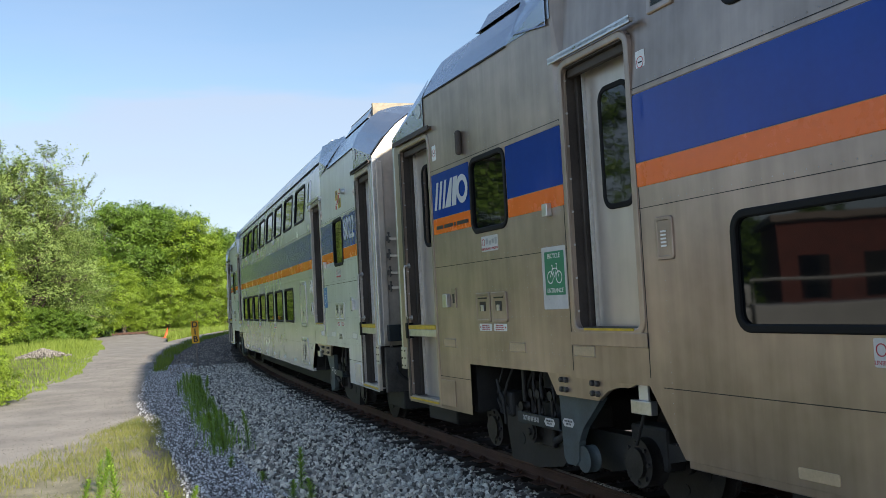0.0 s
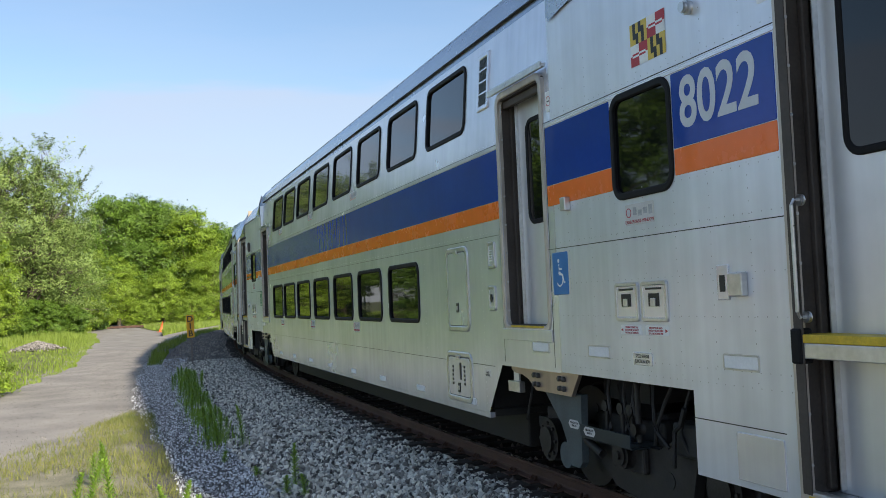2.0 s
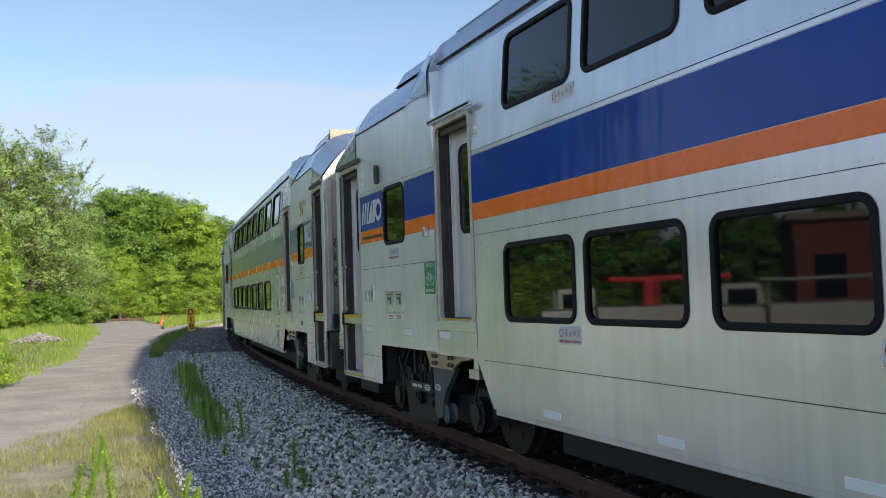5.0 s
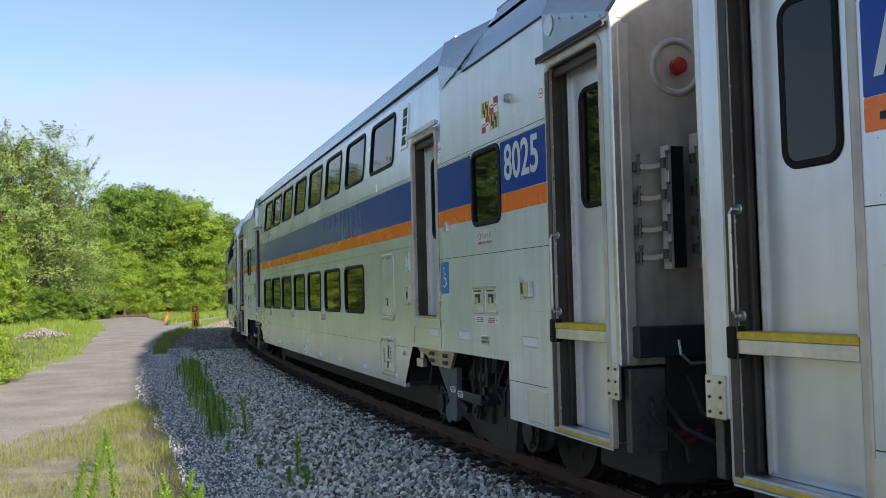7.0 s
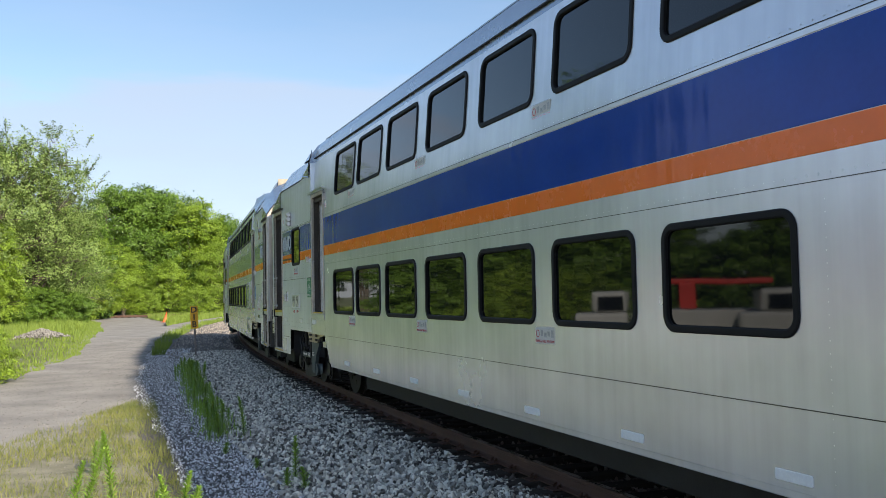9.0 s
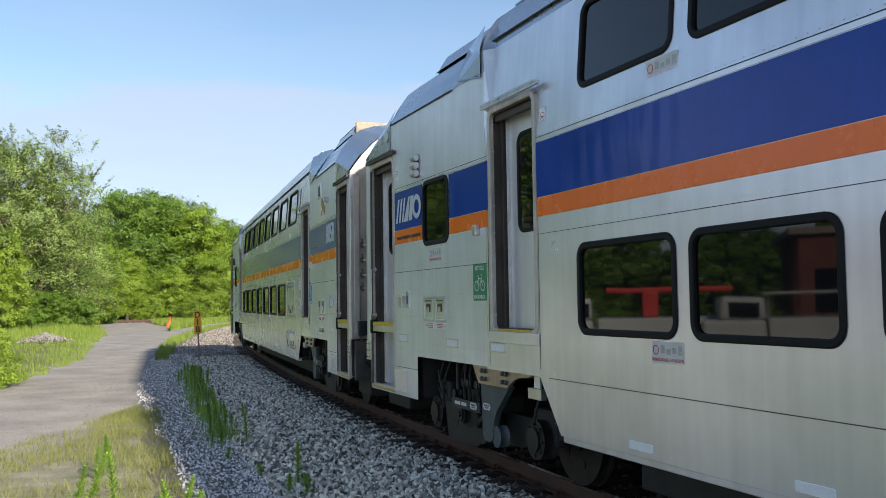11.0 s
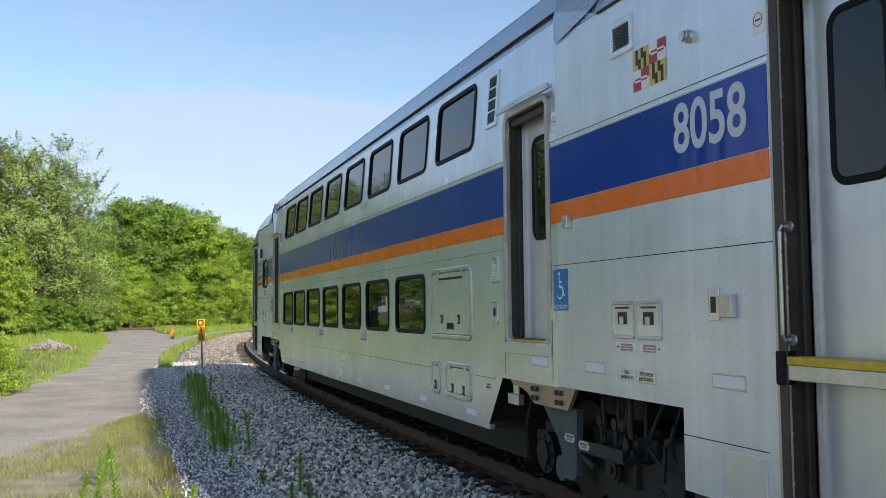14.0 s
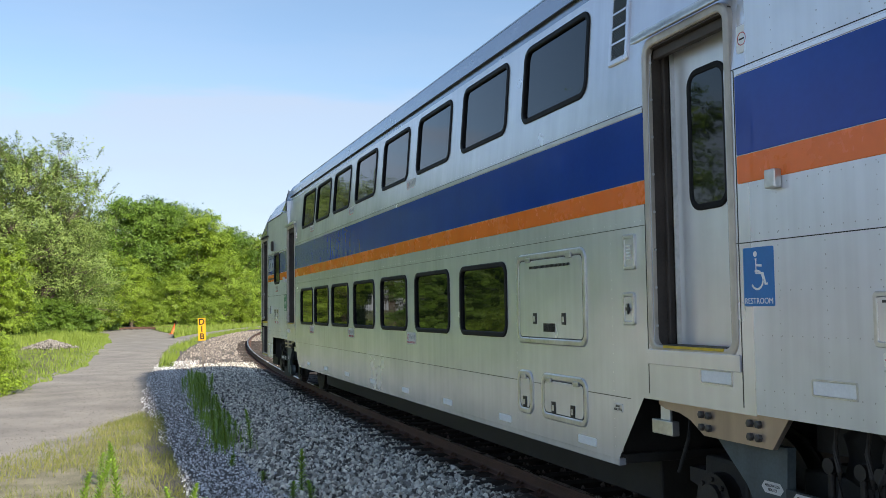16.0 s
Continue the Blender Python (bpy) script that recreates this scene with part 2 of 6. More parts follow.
M["brick"] = mat("red_brick_wall", (0.17, 0.055, 0.040), 0.85, 0, 0.2, 2, 30, 0.1, 40)
M["truck_white"] = mat("dusty_white_truck_paint", (0.48, 0.49, 0.48), 0.35, 0, 0.06, 2, 30)
M["truck_red"] = mat("red_crane_paint", (0.55, 0.03, 0.02), 0.4, 0, 0.1, 2, 30)
leafy = ("grass", "grass_dry", "weed", "leaf_a", "leaf_b", "leaf_c")
for key in leafy:   # light passes through thin leaves
    b = M[key].node_tree.nodes["Principled BSDF"]
    n, l = M[key].node_tree.nodes, M[key].node_tree.links
    tr = n.new("ShaderNodeBsdfTranslucent")
    ad = n.new("ShaderNodeMixShader")
    ad.inputs[0].default_value = 0.22
    src = b.inputs["Base Color"].links[0].from_socket
    l.new(src, tr.inputs["Color"])
    l.new(b.outputs[0], ad.inputs[1])
    l.new(tr.outputs[0], ad.inputs[2])
    l.new(ad.outputs[0], n["Material Output"].inputs["Surface"])


# ---- mesh helpers ----
def part(name, bm, material, parent=None, label=""):
    """Links a bmesh or mesh as one mesh object, under parent where given."""
    if isinstance(bm, bmesh.types.BMesh):
        me = bpy.data.meshes.new(name)
        bm.to_mesh(me)
        bm.free()
    else:
        me = bm
    if not me.materials and material is not None:
        me.materials.append(M[material] if isinstance(material, str) else material)
    ob = new(name, me)
    if parent is not None:
        ob.parent = parent
    if label:
        ob["label"] = label
    return ob


def thing(name, at, label, category, group="", kind=""):
    e = new(name)
    e.empty_display_size = 0.2
    e.matrix_basis = at if isinstance(at, Matrix) else Matrix.Translation(at)
    return tagged(e, label, category, group, kind)


def poly_mesh(name, verts, faces, smooth=False):
    me = bpy.data.meshes.new(name)
    me.from_pydata([tuple(v) for v in verts], [], faces)
    me.validate()
    if smooth:
        me.polygons.foreach_set("use_smooth", [True] * len(me.polygons))
    me.update()
    return me


def box(bm, x0, x1, y0, y1, z0, z1, bevel=0.0):
    r = bmesh.ops.create_cube(bm, size=1.0)["verts"]
    bmesh.ops.scale(bm, vec=(abs(x1 - x0), abs(y1 - y0), abs(z1 - z0)), verts=r)
    bmesh.ops.translate(bm, vec=((x0 + x1) / 2, (y0 + y1) / 2, (z0 + z1) / 2), verts=r)
    if bevel:
        ed = {e for v in r for e in v.link_edges}
        bmesh.ops.bevel(bm, geom=list(ed), offset=bevel, segments=2, profile=0.5, affect="EDGES")
    return bm


def boxes(*rows, bevel=0.0):
    bm = bmesh.new()
    for r in rows:
        box(bm, *r, bevel=bevel)
    return bm


def tube(bm, pts, r, n=8, taper=None):
    """A round bar along pts."""
    rings = []
    up = Vector((0, 0, 1))
    for i, p in enumerate(pts):
        p = Vector(p)
        d = (Vector(pts[min(i + 1, len(pts) - 1)]) - Vector(pts[max(i - 1, 0)])).normalized()
        a = d.cross(up)
        if a.length < 0.05:
            a = d.cross(Vector((1, 0, 0)))
        a.normalize()
        c = a.cross(d)
        rad = r if taper is None else r * taper[i]
        rings.append([bm.verts.new(p + a * rad * math.cos(2 * math.pi * k / n) + c * rad * math.sin(2 * math.pi * k / n)) for k in range(n)])
    for q, w in zip(rings, rings[1:]):
        for k in range(n):
            f = bm.faces.new((q[k], q[(k + 1) % n], w[(k + 1) % n], w[k]))
            f.smooth = n > 8
    bm.faces.new(rings[0])
    bm.faces.new(rings[-1][::-1])
    return bm


def disc(bm, c, axis, r, depth, n=16):
    """A round slab with its middle at c, along axis."""
    c, axis = Vector(c), Vector(axis).normalized()
    return tube(bm, [c - axis * depth / 2, c + axis * depth / 2], r, n)


def rr_loop(w, h, r, n=6, low=None):
    """A rounded rectangle's outline about the middle, in (u, v)."""
    out = []
    q = r if low is None else low
    for cx, cy, a0, e in ((w / 2 - r, h / 2 - r, 0, r), (-w / 2 + r, h / 2 - r, 90, r), (-w / 2 + q, -h / 2 + q, 180, q), (w / 2 - q, -h / 2 + q, 270, q)):
        for k in range(n + 1):
            a = radians(a0 + 90 * k / n)
            out.append((cx + e * math.cos(a), cy + e * math.sin(a)))
    return out


def ring_mesh(name, w, h, r, band, depth, n=6, low=None):
    """An upright rounded ring in the x-z plane: its back at y = -depth, its face at y = 0, with rounded-over edges."""
    o, i = rr_loop(w, h, r, n, low), rr_loop(w - 2 * band, h - 2 * band, max(0.012, r - band), n, None if low is None else 0.008)
    k = len(o)
    m1 = [(a[0] * 0.82 + b[0] * 0.18, a[1] * 0.82 + b[1] * 0.18) for a, b in zip(o, i)]
    m2 = [(a[0] * 0.18 + b[0] * 0.82, a[1] * 0.18 + b[1] * 0.82) for a, b in zip(o, i)]
    rows = [(o, -depth), (o, -0.006), (m1, 0.0), (m2, 0.0), (i, -0.006), (i, -depth)]
    verts = [(u, y, v) for loop, y in rows for u, v in loop]
    faces = [(a * k + j, a * k + (j + 1) % k, (a + 1) * k + (j + 1) % k, (a + 1) * k + j) for a in range(len(rows) - 1) for j in range(k)]
    return poly_mesh(name, verts, faces)


def plate_mesh(name, w, h, r, depth, n=5):
    """An upright rounded plate in the x-z plane, its face at y = 0."""
    o = rr_loop(w, h, r, n)
    i = rr_loop(w - 0.006, h - 0.006, max(0.004, r - 0.003), n)
    k = len(o)
    verts = [(u, -depth, v) for u, v in o] + [(u, -0.002, v) for u, v in o] + [(u, 0, v) for u, v in i]
    faces = [(a * k + j, a * k + (j + 1) % k, (a + 1) * k + (j + 1) % k, (a + 1) * k + j) for a in range(2) for j in range(k)]
    faces += [tuple(range(2 * k, 3 * k))]
    return poly_mesh(name, verts, faces)


def text_mesh(name, words, size, stretch=1.0, shear=0.0, extrude=0.0015, bold=0.0):
    """Words as a mesh in the x-z plane that faces +y (so they run towards -x), about their middle."""
    cu = bpy.data.curves.new(name, "FONT")
    cu.body, cu.size, cu.align_x, cu.align_y, cu.extrude, cu.offset, cu.shear = words, size, "CENTER", "CENTER", extrude, bold, shear
    cu.resolution_u = 4
    ob = bpy.data.objects.new(name, cu)
    scene.collection.objects.link(ob)
    me = bpy.data.meshes.new_from_object(ob.evaluated_get(bpy.context.evaluated_depsgraph_get()))
    bpy.data.objects.remove(ob)
    bpy.data.curves.remove(cu)
    me.transform(Matrix(((-stretch, 0, 0, 0), (0, 0, 1, 0), (0, 1, 0, 0), (0, 0, 0, 1))))
    return me


# ---- ground, road, ballast, track ----
def sheet(name, edges, material, z0, label, kind="structure", rows=4, lift=0.003, category=""):
    """A strip of ground between two offsets from the track: edges are (s, lat_near, lat_far)."""
    verts, faces, n = [], [], rows + 1
    for s, a, b in edges:
        for k in range(n):
            w = k / rows
            p = trk(s, a + (b - a) * w)
            p.z = z0 + lift * noise.noise(Vector((p.x * 0.5, p.y * 0.5, 3.0)))
            verts.append(p)
    for i in range(len(edges) - 1):
        for k in range(rows):
            q = i * n + k
            faces.append((q, q + 1, q + n + 1, q + n))
    ob = part(name, poly_mesh(name, verts, faces), material)
    return tagged(ob, label, category, kind=kind)


def fine_edges(rows, step, wob=0.0, seed=0.0):
    out = []
    for (s0, a0, b0), (s1, a1, b1) in zip(rows, rows[1:]):
        n = max(1, int((s1 - s0) / step))
        for i in range(n):
            w = i / n
            s = s0 + (s1 - s0) * w
            e = wob * noise.noise(Vector((s * 0.45, seed, 0)))
            f = wob * noise.noise(Vector((s * 0.45, seed + 9, 0)))
            out.append((s, a0 + (a1 - a0) * w + e, b0 + (b1 - b0) * w + f))
    return out + [rows[-1]]


def build_ground():
    verts, faces = [Vector((0, 0, GROUND - 0.03))], []
    radii = [3, 6, 10, 16, 24, 36, 52, 75, 110, 160, 240, 400, 700, 1300, 2600]
    n = 72
    for r in radii:
        for k in range(n):
            a = 2 * math.pi * k / n
            h = 0.0 if r < 30 else 0.05 * noise.noise(Vector((r * math.cos(a) * 0.05, r * math.sin(a) * 0.05, 0)))
            verts.append(Vector((r * math.cos(a), r * math.sin(a), GROUND - 0.03 - abs(h))))
    faces += [(0, 1 + k, 1 + (k + 1) % n) for k in range(n)]
    for i in range(len(radii) - 1):
        for k in range(n):
            a, b = 1 + i * n + k, 1 + i * n + (k + 1) % n
            faces.append((a, b, b + n, a + n))
    tagged(part("ground", poly_mesh("ground", verts, faces), "ground"), "grassy earth that reaches the far woods", "ground", kind="structure")
    road = [(-40, 4.3, 11), (-10, 4.3, 11), (6, 4.3, 10.8), (16, 4.35, 9.8), (25, 4.5, 8.6), (38, 4.6, 7.8), (50, 5.0, 8.8), (70, 6.2, 11.3), (90, 9.5, 16.0), (115, 18, 26), (150, 30, 44)]
    sheet("road", fine_edges(road, 1.2, 0.35, 2.0), "road", GROUND, "pale dusty gravel service road beside the track", rows=10, category="road")
    verge = [(5.0, 4.35, 6.6), (9.0, 4.35, 6.5), (13.0, 4.4, 6.1), (17.0, 4.45, 5.3), (20.5, 4.5, 4.7)]
    sheet("thin_verge", fine_edges(verge, 0.35, 0.45, 7.0), "thatch", GROUND + 0.007, "gravel at the road's edge grown over with thin dry grass", rows=6, category="verge")
    branch = [(52, 4.7, 5.4), (64, 4.9, 6.6), (80, 5.0, 7.4), (120, 5.0, 7.6), (240, 5.0, 7.6)]
    sheet("road_branch", fine_edges(branch, 2.0, 0.3, 5.0), "road", GROUND + 0.004, "narrow gravel path that follows the track", rows=4, category="road")
    # ballast shoulder: crown under the ties, slope to the ground on both sides
    prof = [(-5.0, GROUND - 0.02), (-3.2, -0.24), (-1.75, -0.20), (-0.85, -0.225), (0.0, -0.225), (0.85, -0.225), (1.45, -0.205), (1.9, -0.19), (2.5, -0.21), (3.2, -0.262), (4.5, GROUND + 0.012), (4.9, GROUND - 0.03)]
    verts, faces = [], []
    ss = [i * 0.5 for i in range(-60, 120)] + [60 + 4 * i for i in range(60)]
    for s in ss:
        for lat, z in prof:
            p = trk(s, lat + 0.12 * noise.noise(Vector((s * 0.7, lat, 1))))
            p.z = z + 0.012 * noise.noise(Vector((s * 1.3, lat * 2, 4)))
            verts.append(p)
    n = len(prof)
    for i in range(len(ss) - 1):
        for k in range(n - 1):
            q = i * n + k
            faces.append((q, q + n, q + n + 1, q + 1))
    tagged(part("ballast_bed", poly_mesh("ballast_bed", verts, faces), "ballast_bed"), "bed of grey crushed stone under the track", "ballast", kind="structure")


build_ground()


def build_track():
    track = thing("railway_track", (0, 0, 0), "curved railway track with rust-brown rails on dark timber ties", "railway track", kind="structure")
    sec = [(-0.07, -0.165), (-0.07, -0.152), (-0.022, -0.135), (-0.010, -0.12), (-0.010, -0.050), (-0.036, -0.036), (-0.036, -0.008), (-0.028, -0.0015),
           (0.028, -0.0015), (0.036, -0.008), (0.036, -0.036), (0.010, -0.050), (0.010, -0.12), (0.022, -0.135), (0.07, -0.152), (0.07, -0.165)]
    ss = [-45 + 1.0 * i for i in range(245)]
    for lat in (0.753, -0.753):
        verts, faces = [], []
        for s in ss:
            for y, z in sec:
                p = trk(s, lat + y, z)
                verts.append(p)
        n = len(sec)
        for i in range(len(ss) - 1):
            for k in range(n - 1):
                q = i * n + k
                faces.append((q, q + 1, q + n + 1, q + n))
        rail = part("rail", poly_mesh("rail", verts, faces), "rail_side", track)
        verts, faces = [], []
        for s in ss:
            for y in (-0.028, 0.030):
                verts.append(trk(s, lat + y, 0.0))
        for i in range(len(ss) - 1):
            faces.append((2 * i, 2 * i + 2, 2 * i + 3, 2 * i + 1))
        part("rail_head", poly_mesh("rail_head", verts, faces), "rail_top", rail, "bright worn running surface")
    tie = boxes((-0.115, 0.115, -1.32, 1.32, -0.33, -0.163), bevel=0.012)
    me = bpy.data.meshes.new("tie")
    tie.to_mesh(me)
    tie.free()
    me.materials.append(M["tie"])
    clip = bmesh.new()
    box(clip, -0.10, 0.10, -0.18, 0.18, -0.164, -0.150, bevel=0.003)
    for y in (-0.10, 0.10):
        for x in (-0.045, 0.045):
            tube(clip, [(x, y, -0.16), (x, y, -0.125), (x + 0.012, y * 0.72, -0.112), (x + 0.02, y * 0.72, -0.135)], 0.014, 6)
    cm = bpy.data.meshes.new("rail_fastener")
    clip.to_mesh(cm)
    clip.free()
    cm.materials.append(M["rail_side"])
    s, i = -14.0, 0
    while s < 62:
        m = Matrix.Translation(trk(s, random.uniform(-0.05, 0.05), random.uniform(-0.012, 0.004))) @ pose(0, 0, 0, 0, 0, math.degrees(heading(s)) + random.uniform(-1.2, 1.2))
        ob = part("tie", me, None, track)
        ob.matrix_basis = m
        for lat in (0.753, -0.753):
            f = part("rail_fastener", cm, None, track)
            f.matrix_basis = Matrix.Translation(trk(s, lat)) @ pose(0, 0, 0, 0, 0, math.degrees(heading(s)))
        s += 0.53
        i += 1


def rock_verts(rng, size):
    v = []
    for x, y, z in ((1, 0, 0), (-1, 0, 0), (0, 1, 0), (0, -1, 0), (0, 0, 1), (0, 0, -1), (0.6, 0.6, 0.55), (-0.6, 0.55, 0.6), (0.6, -0.6, 0.5), (-0.55, -0.6, 0.55)):
        v.append((x * rng.uniform(0.7, 1.15), y * rng.uniform(0.7, 1.15), z * rng.uniform(0.7, 1.1)))
    return np.array(v) * size


ROCK_FACES = [(0, 6, 8), (4, 8, 6), (0, 2, 6), (2, 7, 6), (4, 6, 7), (2, 1, 7), (1, 9, 7), (4, 7, 9), (1, 3, 9), (3, 8, 9), (4, 9, 8), (3, 0, 8), (0, 5, 2), (2, 5, 1), (1, 5, 3), (3, 5, 0)]


def scatter_stones(name, count, place, size, material, label, seed):
    """Loose stones joined into one mesh; place(rng) gives a point, or None."""
    rng = random.Random(seed)
    kinds = [rock_verts(rng, 1.0) for _ in range(24)]
    verts, faces, base = [], [], 0
    rf = np.array(ROCK_FACES)
    for _ in range(count):
        p = place(rng)
        if p is None:
            continue
        a = Euler((rng.uniform(0, 6), rng.uniform(0, 6), rng.uniform(0, 6))).to_matrix()
        sc = size * rng.uniform(0.55, 1.35)
        k = kinds[rng.randrange(24)] * np.array([sc, sc * rng.uniform(0.6, 1), sc * rng.uniform(0.5, 0.9)])
        verts.append(k @ np.array(a).T + np.array(p))
        faces.append(rf + base)
        base += 10
    v, f = np.concatenate(verts), np.concatenate(faces)
    me = bpy.data.meshes.new(name)
    me.from_pydata(v.tolist(), [], f.tolist())
    me.update()
    return tagged(part(name, me, material), label, "stones", kind="stuff")


def bed_height(lat):
    return float(np.interp(lat, [0, 0.85, 1.45, 1.9, 2.5, 3.2, 4.5], [-0.225, -0.225, -0.205, -0.19, -0.21, -0.262, GROUND + 0.012]))


def ballast_at(rng):
    s = 3.0 + 33 * rng.random() ** 1.55
    lat = rng.uniform(1.05, 3.35)
    if abs(lat - 0.753) < 0.10:
        return None
    p = trk(s, lat)
    p.z = bed_height(abs(lat)) + rng.uniform(-0.005, 0.040)
    return p


def inner_ballast_at(rng):
    s = 3.0 + 45 * rng.random() ** 1.6
    lat = rng.uniform(-1.3, 1.35)
    if abs(abs(lat) - 0.753) < 0.10:
        return None
    p = trk(s, lat)
    p.z = bed_height(abs(lat)) + rng.uniform(0.0, 0.03)
    return p


def far_ballast_at(rng):
    s = 33 + 61 * rng.random()
    lat = rng.uniform(-2.2, 3.9)
    p = trk(s, lat)
    p.z = bed_height(abs(lat)) + rng.uniform(0, 0.03)
    return p


def shoulder_at(rng):
    s = 6 + 34 * rng.random() ** 1.4
    lat = 3.1 + (1.15 + 0.40 * min(1, max(0, (s - 14) / 8))) * rng.random() ** 1.5 + 0.12 * noise.noise(Vector((s * 0.8, 0, 3)))
    p = trk(s, lat)
    p.z = (bed_height(lat) if lat < 4.5 else GROUND) + rng.uniform(0.0, 0.012)
    return p


def road_stone_at(rng):
    s = 4 + 50 * rng.random() ** 1.4
    lat = 4.3 + 5.7 * rng.random() ** 1.5
    p = trk(s, lat)
    p.z = GROUND + 0.002
    return p


# ---- plants ----
def blades(name, count, place, height, width, material, label, seed, lean=0.35, category="grass"):
    """Grass as tapered, bent blades, joined into one mesh."""
    rng = random.Random(seed)
    verts, faces = [], []
    for _ in range(count):
        p = place(rng)
        if p is None:
            continue
        p, k = (p, 1.0) if isinstance(p, Vector) else p
        h = height * k * rng.uniform(0.55, 1.3)
        a = rng.uniform(0, 2 * math.pi)
        w = width * rng.uniform(0.7, 1.3)
        side = Vector((math.cos(a), math.sin(a), 0)) * w
        tip = Vector((rng.gauss(0, 1), rng.gauss(0, 1), 0)) * lean * h * 0.6
        b = len(verts)
        verts += [p - side, p + side, p + tip * 0.35 + side * 0.7 + Vector((0, 0, h * 0.55)), p + tip * 0.35 - side * 0.7 + Vector((0, 0, h * 0.55)), p + tip + Vector((0, 0, h))]
        faces += [(b, b + 1, b + 2, b + 3), (b + 3, b + 2, b + 4)]
    return tagged(part(name, poly_mesh(name, verts, faces), material), label, category, kind="stuff")


def weed(at, height, seed, name="tall_weed", material="weed", label="tall leafy green weed with narrow whorled leaves"):
    """An upright weed: a stem set all round with narrow drooping leaves."""
    rng = random.Random(seed)
    e = thing(name, at, label, "weed", "roadside weeds")
    bend = Vector((rng.uniform(-0.08, 0.08), rng.uniform(-0.08, 0.08), 0))
    pts = [bend * (k / 6) ** 2 * height * 2 + Vector((0, 0, height * 0.96 * k / 6)) for k in range(7)]
    part("stem", tube(bmesh.new(), pts, 0.007 + 0.003 * height, 6, [1, 0.95, 0.9, 0.8, 0.65, 0.45, 0.2]), "weed_stem", e)
    verts, faces = [], []
    n = int(190 * height) + 30
    for i in range(n):
        w = (i + 0.5) / n
        p = bend * w ** 2 * height * 2 + Vector((0, 0, height * 0.96 * w))
        a = i * 2.399 + rng.uniform(-0.3, 0.3)
        L = (0.062 * min(1.0, (1.03 - w) * 2.6) + 0.024) * rng.uniform(0.75, 1.2) * (0.5 + 0.5 * min(1, w * 5))
        d = Vector((math.cos(a), math.sin(a), 0))
        up = Vector((0, 0, 1))
        rise = 0.35 + 0.75 * w
        m = p + d * L * 0.55 + up * L * rise * 0.62
        t = p + d * L * 1.0 + up * L * (rise - 0.25) * 0.9
        s = Vector((-math.sin(a), math.cos(a), 0)) * 0.0095 * (0.8 + height * 0.3)
        b = len(verts)
        verts += [p - s * 0.4, p + s * 0.4, m + s, m - s, t]
        faces += [(b, b + 1, b + 2, b + 3), (b + 3, b + 2, b + 4)]
    part("leaves", poly_mesh("leaves", verts, faces), material, e)
    return e


